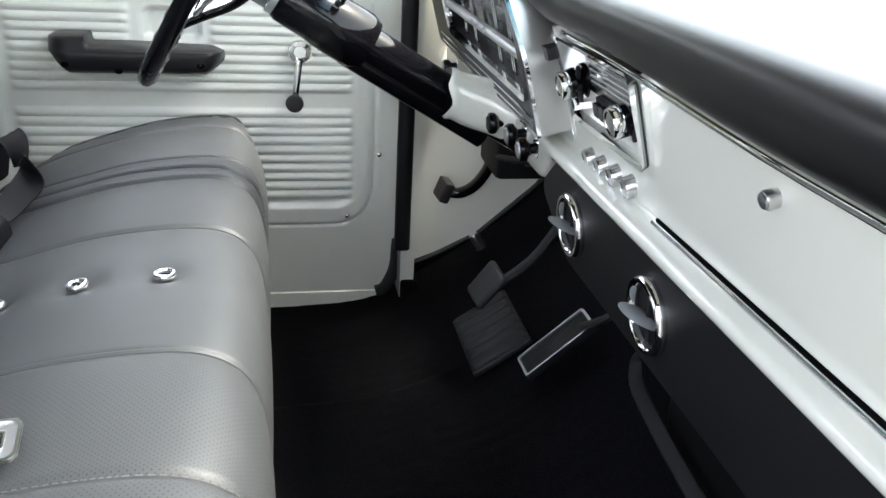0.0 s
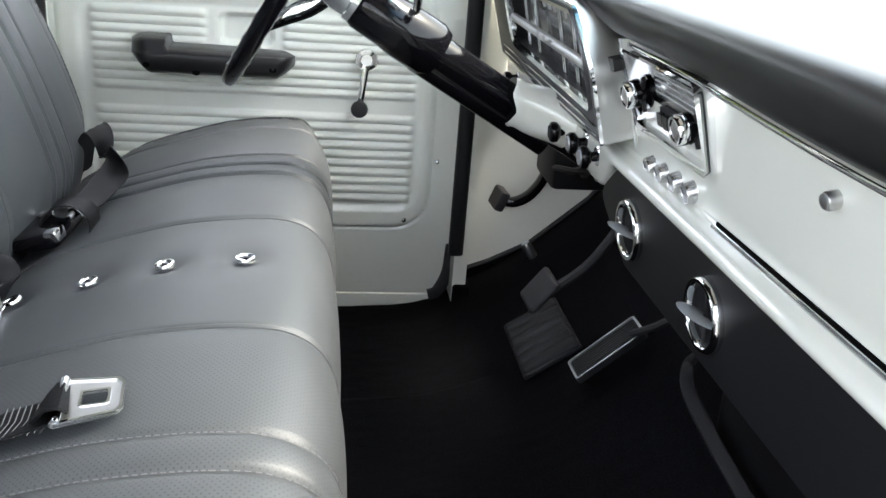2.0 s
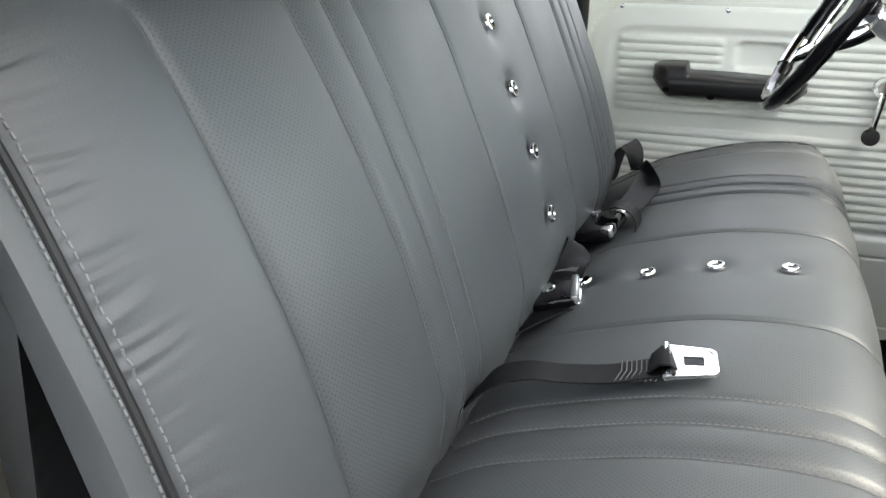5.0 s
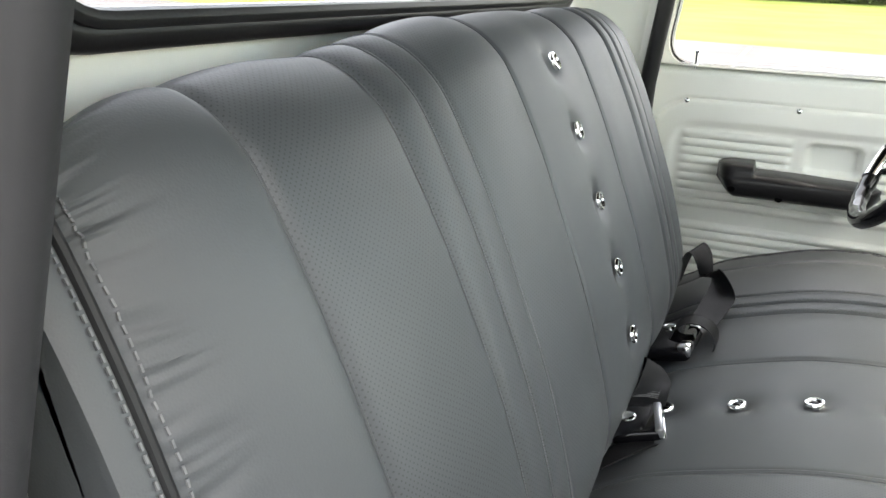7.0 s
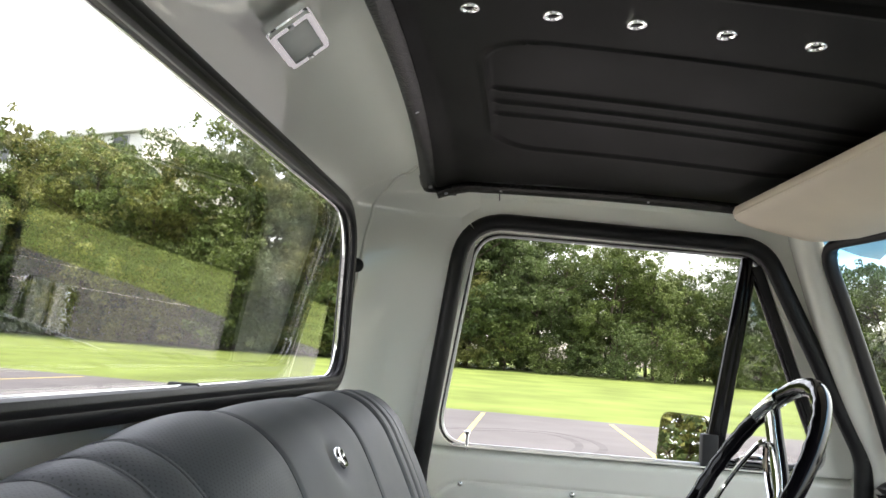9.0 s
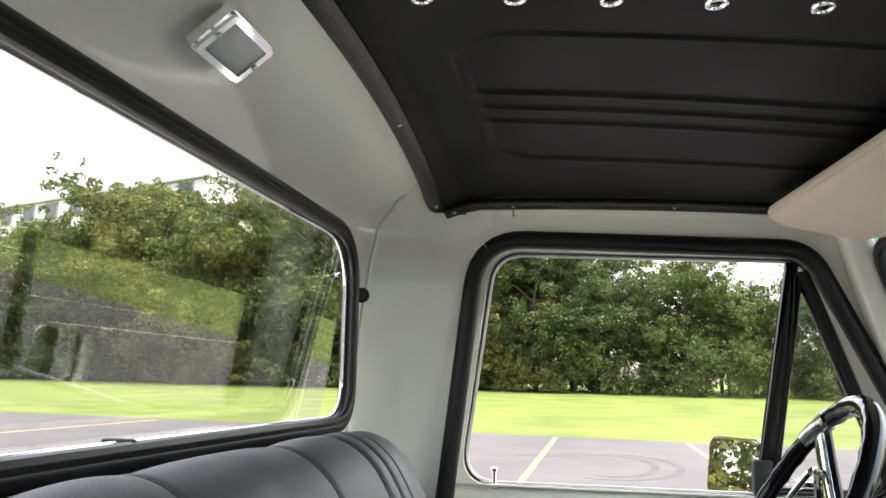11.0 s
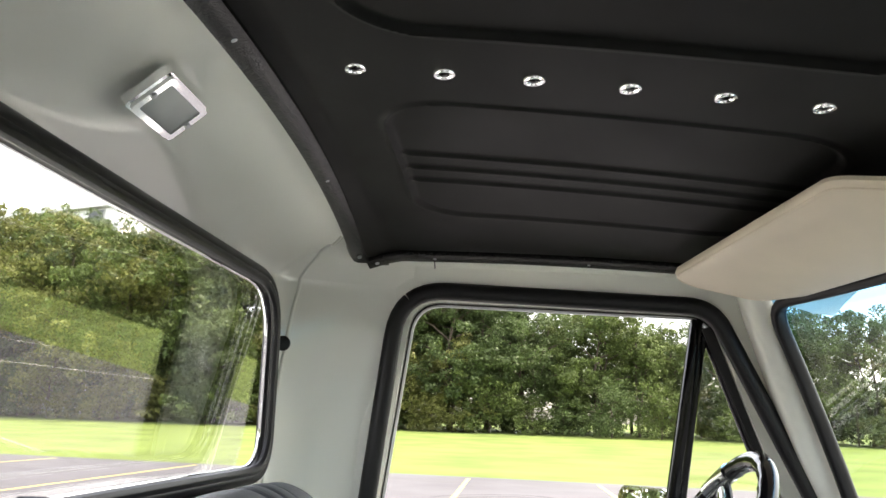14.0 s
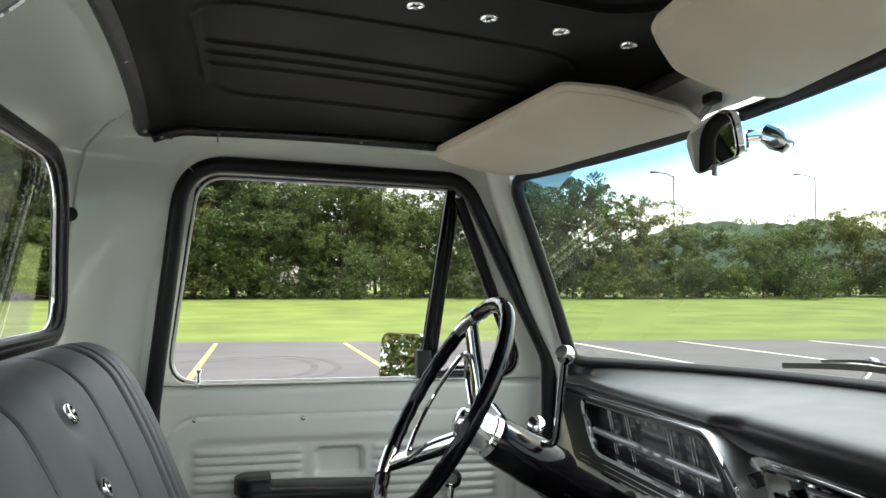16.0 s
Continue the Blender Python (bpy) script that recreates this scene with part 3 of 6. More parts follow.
def rear_wall(u, v):
    """u: along the plan, v: 0 at the floor to 1 at the headliner."""
    f = u * (len(PLAN) - 1)
    i = min(int(f), len(PLAN) - 2)
    p = PLAN[i].lerp(PLAN[i + 1], f - i)
    # the top coves forward to the headliner's rear edge
    tx = -0.292 - 0.05 * (abs(p.y) / 0.7) ** 2
    if v < 0.8:
        z = 1.155 * v / 0.8
        lean = 0.012 * smoothstep(0.3, 1.1, z)
        side = smoothstep(0.62, 0.75, abs(p.y))
        return (p.x + lean * (1 - side) + side * 0.075 * smoothstep(0.72, 1.155, z), p.y * (1 - 0.012 * smoothstep(0.6, 1.1, z)), z)
    t = (v - 0.8) / 0.2
    side = smoothstep(0.62, 0.75, abs(p.y))
    bx, by = p.x + 0.012 * (1 - side) + side * 0.075, p.y * 0.988
    ex = tx + (max(tx, bx + 0.01) - tx) * side
    ey = p.y * (1 - 0.02) if abs(p.y) < 0.5 else math.copysign(0.49 + (abs(p.y) - 0.5) * 0.87, p.y)
    ez = liner_z(max(ex, -0.33), ey) + 0.004
    k = math.sin(t * math.pi / 2)
    w = 1 - math.cos(t * math.pi / 2)
    return (bx + (ex - bx) * (0.35 * t + 0.65 * w), by + (ey - by) * t, 1.155 + (ez - 1.155) * (0.4 * t + 0.6 * k))


def build_shell():
    def skip(u, v):
        x, y, z = rear_wall(u, v)
        return x < -0.44 and inside(RW, (y, z))
    bm = grid(170, 150, rear_wall, skip)
    solid("wall_rear", bm, PAINT, "cream painted steel cab wall behind the seat", "wall", kind="structure")
    # the rear window: rubber gasket with a bright bead, and the pane
    w = thing("window_rear", "wide fixed rear window in a black rubber gasket", "window", (-0.485, 0, 0.83), kind="structure")
    def rx(y, z):
        return -0.496 + 0.05 * abs(y) ** 3 + 0.012 * smoothstep(0.3, 1.1, z)
    path = [(rx(p[0], p[1]) + 0.008, p[0], p[1]) for p in RW]
    part("gasket", add_sweep(bmesh.new(), path, slab(0.025, 0.028, 0.45, 3), True, up=(1, 0, 0)), RUBBER, w, "black rubber window gasket")
    lip = [(rx(p[0], p[1]) + 0.018, p[0] * 0.980, 0.988 + (p[1] - 0.988) * 0.945) for p in RW]
    part("gasket_lip", add_sweep(bmesh.new(), lip, slab(0.014, 0.014, 0.45, 2), True, up=(1, 0, 0)), RUBBER, w)
    part("joint", box((-0.490, -0.039, 0.822), (-0.4585, -0.031, 0.855), 0.003), MATTE, w)
    bead = [(rx(p[0], p[1]) + 0.004, p[0] * 0.972, 0.988 + (p[1] - 0.988) * 0.915) for p in RW]
    part("bead", add_sweep(bmesh.new(), bead, slab(0.005, 0.006, 0.4, 2), True, up=(1, 0, 0)), CHROME, w, "thin bright bead")
    sheet = plate([(p[0] * 1.05, 0.993 + (p[1] - 0.993) * 1.1) for p in RW], -0.002, 0.002, "x")
    bmesh.ops.transform(sheet, matrix=pose(-0.500, 0, 0.993) @ pose(0, 0, 0, 0, 7.5, 0) @ pose(0, 0, -0.993), verts=sheet.verts)
    pane = part("pane", sheet, GLASS, w, smooth=False)
    pane.visible_shadow = False
    # the pressed crease that runs down from the headliner's corner
    curve = smooth_path([(0.340, 0.972, 0), (0.285, 0.935, 0), (0.248, 0.895, 0), (0.236, 0.845, 0), (0.236, 0.795, 0), (0.246, 0.76, 0), (0.258, 0.70, 0), (0.270, 0.635, 0), (0.283, 0.57, 0), (0.290, 0.50, 0)], 6)
    for s in (1, -1):
        cr = thing("panel_crease", "fine pressed crease in the cream corner panel", "crease", (-0.42, s * 0.70, 0.9))
        pts = [Vector(rear_wall(q.x if s > 0 else 1 - q.x, q.y)) for q in curve]
        part("ridge", tube(pts, 0.0034, 8, up=(1, -s, 0.3)), PAINT, cr)
    # dust plug in the corner
    p = thing("corner_plug", "small round black rubber plug in the corner panel", "plug", (-0.4627, 0.635, 1.044))
    part("cap", lathe([(0.0125, -0.004), (0.0125, 0.001), (0.010, 0.004), (0.0, 0.005)], aim(Vector(rear_wall(0.262, 0.7233)) + Vector((0.002, -0.002, 0)), (0.5, -0.86, 0)), 20), RUBBER, p)
    # floor, toe board, kick panels
    prof = [(-0.5, 0.012), (0.10, 0.012), (0.25, 0.015), (0.34, 0.022), (0.41, 0.042), (0.48, 0.082), (0.62, 0.175), (0.72, 0.265), (0.80, 0.36), (0.84, 0.52)]
    prof = smooth_path([(a, 0, b) for a, b in prof], 6)
    def floor(u, v):
        q = prof[round(u * (len(prof) - 1))]
        y = -0.80 + 1.60 * v
        hump = (0.020 * (1 - smoothstep(0.385, 0.42, abs(y))) + 0.015 * math.exp(-(y / 0.17) ** 4)) * smoothstep(-0.1, 0.25, q.x) * (1 - smoothstep(0.40, 0.50, q.x))
        return (q.x - hump * 0.6, y, q.z + hump + 0.0018 * noise.noise((q.x * 60, y * 60, 0)))
    solid("floor", grid(len(prof) - 1, 220, floor), CARPET, "black cut-pile carpet over the cab floor and toe board", "carpet", kind="structure")
    for s, nm in ((1, "wall_kick_left"), (-1, "wall_kick_right")):
        k = [(0.425, 0.03), (0.425, 0.75), (0.52, 0.70), (0.86, 0.66), (0.86, 0.0), (0.5, 0.0)]
        solid(nm, plate(k, s * 0.802, s * 0.83), PAINT, "cream painted kick panel ahead of the door", "kick panel", kind="structure", smooth=False)
    for s in (1, -1):
        side = [(0.418, 0.0), (0.418, 0.070), (0.428, 0.088), (0.51, 0.118), (0.597, 0.162), (0.714, 0.266), (0.80, 0.375), (0.84, 0.44), (0.84, 0.0)]
        fl = thing("carpet_flange", "black carpet turned up along the kick panel", "carpet", (0.6, s * 0.799, 0.1), group="carpet edges")
        part("pile", plate(side, s * 0.7965, s * 0.8015), CARPET, fl, smooth=False)
        part("corner", box((0.4295, min(s * 0.726, s * 0.800), -0.02), (0.466, max(s * 0.726, s * 0.800), 0.090), 0.006), CARPET, fl)
    for s, nm in ((1, "left"), (-1, "right")):
        solid("trim_sill_" + nm, box((-0.40, min(s * 0.783, s * 0.845), -0.08), (0.44, max(s * 0.783, s * 0.845), 0.044), 0.004), PAINT, "cream painted sill under the door", "sill", kind="structure")
    solid("wall_front", box((0.845, -0.83, -0.02), (0.875, 0.83, 0.715)), MATTE, "dark bulkhead behind the dash", "bulkhead", kind="structure", smooth=False)
    solid("wall_rear_outer", box((-0.56, -0.80, -0.35), (-0.53, 0.80, 0.80), 0.01), PAINT, "cream painted outer back of the cab", "wall", kind="structure", smooth=False)


def door_opening(s, top=-0.292):
    """Outline of the body's door opening on one side: (x, z), from the foot of the rear pillar over the top to the sill."""
    e = 0.020 if s > 0 else 0.0
    x0 = -0.334 if s > 0 else -0.358
    return rounded([(x0, -0.03), (x0, 0.70 if s > 0 else 0.675), (top - 0.006 + e, 1.178 - 1.2 * e), (0.275 - e, 1.156 - 1.2 * e), (0.450 - e, 0.775), (0.428, -0.03)], [0.02, 0.03, 0.09, 0.07, 0.10, 0.02], 8)


def build_sides():
    for s, nm in ((1, "left"), (-1, "right")):
        inner = door_opening(s, -0.296 if s > 0 else -0.226)
        out = []
        for p in inner:
            c = Vector((0.05, 0.65))
            d = Vector(p) - c
            out.append(c + Vector((d.x + math.copysign(0.028, d.x), d.y + (0.05 if d.y > 0.3 else -0.03 if d.y < -0.4 else 0.0))))
        bm = ring_plate(out, inner, s * 0.735, s * 0.80)
        solid("wall_" + nm, bm, PAINT, "cream painted door surround of the cab", "door frame", kind="structure")
        seal = thing("weatherstrip", "black rubber weatherstrip round the door opening", "weatherstrip", (-0.345, s * 0.735, 0.05))
        path = [(p[0], s * 0.733, p[1]) for p in inner if p[1] > 0.06]
        path = [(-0.348, s * 0.733, 0.10)] + path + [(0.430, s * 0.733, 0.16)]
        cuts = [0, 14, 32, len(path) - 1] if s > 0 else [0, 14, 32, len(path) - 1]
        for a, b in zip(cuts, cuts[1:]):
            part("strip", add_sweep(bmesh.new(), path[a:b + 1], slab(0.031 if s > 0 else 0.048, 0.026, 0.45, 3), False, up=(0, s, 0)), RUBBER if s > 0 else SEAL, seal)
        # the roof rail between headliner and opening
        def rail(u, v):
            x = -0.345 + 0.70 * u
            zt = liner_z(x, 0.695) - 0.004
            yb = 0.738 + 0.0 * v
            zb = min(1.176 - 0.03 * (x + 0.26), 1.19) + 0.012
            zb = zb - 0.05 * smoothstep(0.26, 0.36, x)
            a = (x, s * 0.69, zt)
            b = (x, s * yb, zb)
            k = v
            return (x, a[1] + (b[1] - a[1]) * math.sin(k * math.pi / 2), zt + (zb - zt) * (1 - math.cos(k * math.pi / 2)))
        solid("trim_roof_rail_" + nm, grid(40, 8, rail), PAINT, "cream painted roof rail above the door", "roof rail", kind="structure")
        for x in (-0.222, 0.205):
            j = thing("rail_joint", "fine joint line across the painted roof rail", "joint", (x, s * 0.72, 1.18))
            part("line", tube([Vector(rail((x + 0.345) / 0.7, v / 6)) + Vector((0, -s * 0.0006, -0.0006)) for v in range(7)], 0.0012, 6, up=(1, 0, 0)), SEAM, j)
    # windscreen pillars
    for s, nm in ((1, "left"), (-1, "right")):
        path = smooth_path([(0.318, s * 0.70, 1.175), (0.326, s * 0.703, 1.135), (0.372, s * 0.718, 1.0), (0.418, s * 0.732, 0.88), (0.462, s * 0.745, 0.775), (0.475, s * 0.75, 0.70)], 5)
        bm = add_sweep(bmesh.new(), path, slab(0.062, 0.07, 0.42, 4), False, up=(0, s, 0))
        solid("trim_pillar_" + nm, bm, PAINT, "cream painted windscreen pillar", "pillar", kind="structure")


def shield(y, z):
    """x of the curved windscreen at a height; the gasket runs round its edge."""
    t = (z - 0.785) / (1.135 - 0.785)
    return (0.735 - 0.565 * y * y) * (1 - t) + (0.425 - 0.22 * y * y) * t


def build_windscreen():
    w = thing("windshield", "wide curved laminated windshield in a black rubber gasket", "windshield", (0.735, 0, 0.785), kind="structure")
    w.name = "window_front"
    ring = rounded([(-0.695, 0.772), (0.695, 0.772), (0.66, 1.129), (-0.66, 1.129)], [0.022, 0.022, 0.05, 0.05], 5)
    dense = []
    for a, b in zip(ring, ring[1:] + ring[:1]):
        a, b = Vector(a), Vector(b)
        k = max(1, int((b - a).length / 0.06))
        dense += [a.lerp(b, i / k) for i in range(k)]
    path = [(shield(p.x, p.y), p.x, p.y) for p in dense]
    part("gasket", add_sweep(bmesh.new(), path, slab(0.017, 0.024, 0.4, 3), True, up=(-0.72, 0, -0.35)), RUBBER, w, "black rubber windshield gasket")
    def pane(u, v):
        z = 0.776 + 0.36 * v
        y = (2 * u - 1) * (0.69 - 0.03 * v)
        return (shield(y, z) + 0.004, y, z)
    g = part("pane", grid(40, 16, pane), TINT, w)
    g.visible_shadow = False
    # header above the glass
    def header(u, v):
        y = (2 * u - 1) * 0.70
        x0, z0 = shield(y, 1.14) + 0.004, 1.142
        x1 = 0.352
        z1 = liner_z(0.352, y) + 0.012
        return (x0 + (x1 - x0) * v, y, z0 + (z1 - z0) * math.sin(v * math.pi / 2))
    solid("trim_header", grid(40, 6, header), PAINT, "cream painted header above the windshield", "header", kind="structure")


def build_roof():
    def outer(u, v):
        x, y = -0.53 + 1.01 * u, -0.80 + 1.60 * v
        return (x, y, 1.30 - 0.06 * (abs(y) / 0.8) ** 4 - 0.10 * smoothstep(0.2, 0.48, x) - 0.035 * (1 - smoothstep(-0.53, -0.42, x)))
    solid("roof_outer", thicken(grid(30, 30, outer), 0.01), PAINT, "cream painted steel roof skin", "roof", kind="structure")
    # headliner, pressed with long ribbed panels
    def d_panel(x, y):
        """Signed distance to the pressed panel's rounded outline, positive inside."""
        cx, cy, hx, hy, r = 0.017, 0.288, 0.243, 0.208, 0.075
        qx, qy = abs(x - cx) - hx + r, abs(abs(y) - cy) - hy + r
        return r - (math.hypot(max(qx, 0), max(qy, 0)) + min(max(qx, qy), 0))
    def under(u, v):
        x, y = -0.335 + 0.705 * u, -0.70 + 1.40 * v
        z = liner_z(x, y)
        d = d_panel(x, y)
        z += 0.004 * smoothstep(-0.004, 0.008, d) - 0.0035 * math.exp(-((d + 0.001) / 0.0042) ** 2) * (1 - 0.75 * smoothstep(0.38, 0.47, abs(y)))
        if d > 0.0:
            for c in (0.252, 0.302, 0.352):
                z -= 0.0045 * math.exp(-((abs(y) - c) / 0.0065) ** 2) * smoothstep(0.0, 0.016, d)
        return (x, y, z)
    solid("ceiling", grid(210, 420, under), LINER, "black moulded vinyl headliner with pressed ribbed panels", "headliner", kind="structure")
    # chrome buttons down its centre
    hx = (-0.233, -0.149, -0.066, 0.021, 0.105, 0.190, 0.273)
    first = None
    for x in hx:
        z = liner_z(x, 0)
        if first is None:
            first = thing("headliner_button", "round chrome button with a dark recessed centre on the headliner", "button", (x, 0, z), group="chrome buttons on the headliner")
            m = aim((x, 0, z), (0.06, 0, -1), (0, 1, 0))
            part("ring", lathe([(0.0108, -0.001), (0.0108, 0.0015), (0.0098, 0.003), (0.0078, 0.0032), (0.0066, 0.0016), (0.0064, -0.001)], m, 28), CHROME, first)
            part("centre", lathe([(0.0070, 0.0), (0.0060, 0.0014), (0.0034, 0.0026), (0.0, 0.0030)], m, 18), BLACK, first, "domed black centre")
        else:
            copy_thing(first, pose(x, 0, z))
    # hammered edging strips
    lines = {
        "rear": [(-0.321 - 0.03 * (abs(y) / 0.7) ** 2, y, 0) for y in [-0.66 + 1.32 * i / 30 for i in range(31)]],
        "left": [(-0.335 + 0.70 * i / 24, 0.693, 0) for i in range(25)],
        "right": [(-0.335 + 0.70 * i / 24, -0.692, 0) for i in range(25)],
        "front": [(0.365, y, 0) for y in [-0.66 + 1.32 * i / 30 for i in range(31)]],
    }
    for nm, pts in lines.items():
        path = [(x, y, liner_z(x, y) - (0.002 if nm in ("rear", "front") else 0.008)) for x, y, _ in pts]
        side = {"rear": (0.45, 0, -1), "left": (0, -0.35, -1), "right": (0, 0.35, -1), "front": (-0.2, 0, -1)}[nm]
        e = thing("edge_trim", "black hammered metal edging strip of the headliner", "trim strip", path[0], group="headliner edging")
        part("strip", add_sweep(bmesh.new(), path, slab(0.026, 0.011, 0.4, 2), False, up=side), HAMMER, e)
        for k in (range(4, len(path) - 2, 9)):
            part("screw", lathe([(0.0035, 0.003), (0.003, 0.0055), (0, 0.006)], aim(path[k], side, (0.3, 0.8, 0)), 10), STEEL, e)
    for s in (1, -1):
        c = thing("corner_trim", "black corner plate of the headliner edging with two screws", "trim corner", (-0.345, s * 0.69, 1.2), group="headliner edging")
        z = liner_z(-0.335, 0.69) + 0.004
        bm = add_sweep(bmesh.new(), [(-0.346, s * 0.620, z + 0.006), (-0.349, s * 0.660, z + 0.002), (-0.346, s * 0.686, z - 0.004), (-0.334, s * 0.695, z - 0.005), (-0.300, s * 0.697, z - 0.004)], slab(0.028, 0.010, 0.4, 2), False, up=[(0.45, 0, -1), (0.4, -s * 0.05, -1), (0.3, -s * 0.25, -1), (0.1, -s * 0.35, -1), (0, -s * 0.35, -1)])
        part("plate", bm, HAMMER, c)
        for p in ((-0.343, s * 0.655, z - 0.009), (-0.318, s * 0.690, z - 0.012)):
            part("screw", lathe([(0.004, -0.002), (0.0035, 0.001), (0, 0.0015)], aim(p, (0.2, -s * 0.2, -1)), 10), STEEL, c)


def build_dome_lamp():
    d = thing("dome_lamp", "square chrome dome lamp with an unlit grey lens", "lamp", (-0.405, -0.02, 1.2))
    n = Vector((0.62, 0, -0.78)).normalized()
    m = aim((-0.402, -0.022, 1.2035), n, (0, 1, 0))
    def fr(w, h, lo, hi, w2, h2):
        a = [Vector(p) for p in slab(w, h, 0.10, 3)]
        b = [Vector(p) for p in slab(w2, h2, 0.06, 3)]
        bm = ring_plate(a, b, lo, hi, "z")
        bmesh.ops.transform(bm, matrix=m, verts=bm.verts)
        return bm
    part("bezel", fr(0.046, 0.086, -0.004, 0.008, 0.035, 0.070), CHROME, d, "chrome bezel")
    part("flange", fr(0.050, 0.090, -0.006, 0.003, 0.038, 0.075), CHROME, d)
    bm = box((-0.0178, -0.0352, 0.002), (0.0178, 0.0352, 0.006), 0.002)
    bmesh.ops.transform(bm, matrix=m, verts=bm.verts)
    part("lens", bm, LENS, d, "grey translucent lens")
    for q in ((0.0, 0.0385), (0.0, -0.0385)):
        part("screw", lathe([(0.0036, 0.007), (0.003, 0.0098), (0, 0.0105)], m @ Matrix.Translation((*q, 0)), 12), STEEL, d)


build_shell()
build_sides()
build_windscreen()
build_roof()
build_dome_lamp()


# ---- the truck outside the cab ----
def build_outside():
    t = thing("cargo_bed", "cream painted pickup bed behind the cab", "truck bed", (-1.7, 0, 0.2))
    for s in (1, -1):
        part("rail", box((-2.75, min(s * 0.84, s * 0.94), 0.10), (-0.62, max(s * 0.84, s * 0.94), 0.735), 0.02, 3), PAINT, t)
    part("front_panel", box((-0.66, -0.84, 0.10), (-0.63, 0.84, 0.70), 0.01), PAINT, t)
    part("tailgate", box((-2.75, -0.84, 0.10), (-2.70, 0.84, 0.73), 0.015), PAINT, t)
    part("bed_floor", box((-2.72, -0.85, 0.10), (-0.62, 0.85, 0.14)), PAINT, t)
    solid("trim_cowl", box((0.70, -0.79, 0.688), (0.795, 0.79, 0.706), 0.006), PAINT, "cream painted cowl at the foot of the windshield", "cowl", kind="structure")
    h = thing("hood", "cream painted hood ahead of the windshield", "hood", (1.3, 0, 0.7))
    def sk(u, v):
        x, y = 0.79 + 1.25 * u, -0.80 + 1.6 * v
        return (x, y, 0.722 - 0.05 * u - 0.06 * (abs(y) / 0.8) ** 3)
    part("skin", thicken(grid(10, 16, sk), 0.012), PAINT, h)
    for y in (0.265, -0.36):
        w = thing("wiper", "black windshield wiper resting at the foot of the glass", "wiper", (0.80, y, 0.80), group="wipers")
        part("blade", add_sweep(bmesh.new(), smooth_path([(0.782, y - 0.20, 0.787), (0.79, y, 0.790), (0.782, y + 0.20, 0.777)], 4), slab(0.007, 0.011, 0.35, 2), False), RUBBER, w)
        part("spine", tube(smooth_path([(0.786, y - 0.10, 0.796), (0.793, y, 0.800), (0.787, y + 0.10, 0.793)], 3), 0.0028, 6), BLACK, w)
        part("arm", add_sweep(bmesh.new(), smooth_path([(0.86, y + 0.12, 0.742), (0.845, y + 0.06, 0.775), (0.80, y, 0.803), (0.795, y - 0.02, 0.803)], 4), slab(0.009, 0.005, 0.4, 2), False), STEEL, w)
        part("pivot", lathe([(0.011, -0.02), (0.011, 0.012), (0.007, 0.018), (0, 0.019)], Matrix.Translation((0.862, y + 0.125, 0.735)), 14), STEEL, w)


build_outside()


# ---- bench seat ----
CUSHION = smooth_path([(-0.245, 0, 0.345), (-0.20, 0, 0.372), (-0.155, 0, 0.399), (-0.079, 0, 0.425), (0.0, 0, 0.446), (0.083, 0, 0.455), (0.134, 0, 0.450), (0.165, 0, 0.426), (0.178, 0, 0.382), (0.180, 0, 0.31), (0.175, 0, 0.22), (0.160, 0, 0.13)], 7)
BACK = smooth_path([(-0.216, 0, 0.36), (-0.205, 0, 0.395), (-0.199, 0, 0.440), (-0.208, 0, 0.488), (-0.232, 0, 0.567), (-0.261, 0, 0.642), (-0.293, 0, 0.719), (-0.328, 0, 0.788), (-0.350, 0, 0.816), (-0.376, 0, 0.833), (-0.402, 0, 0.838), (-0.430, 0, 0.825), (-0.448, 0, 0.785), (-0.45, 0, 0.70), (-0.44, 0, 0.5), (-0.43, 0, 0.3)], 36)
EDGE = 0.663   # half the bench, to the welt at its end
SEAMS = [-EDGE, -0.573, -0.406, -0.358, -0.314, -0.150, 0.128, 0.303, 0.347, 0.395, 0.565, EDGE]
SEAMS_BACK = [-EDGE, -0.552, -0.395, -0.346, -0.301, -0.141, 0.133, 0.296, 0.340, 0.388, 0.558, EDGE]
BUTTONS_SEAT = (-0.157, -0.079, 0.0, 0.083)
BUTTONS_BACK = (0.488, 0.567, 0.642, 0.719, 0.793)


def profile_frames(line):
    """Points, outward normals and lengths along a seat profile in the x-z plane."""
    out, s = [], 0.0
    for i, p in enumerate(line):
        t = (line[min(i + 1, len(line) - 1)] - line[max(i - 1, 0)]).normalized()
        if i:
            s += (p - line[i - 1]).length
        out.append((p, Vector((-t.z, 0, t.x)), s))
    return out


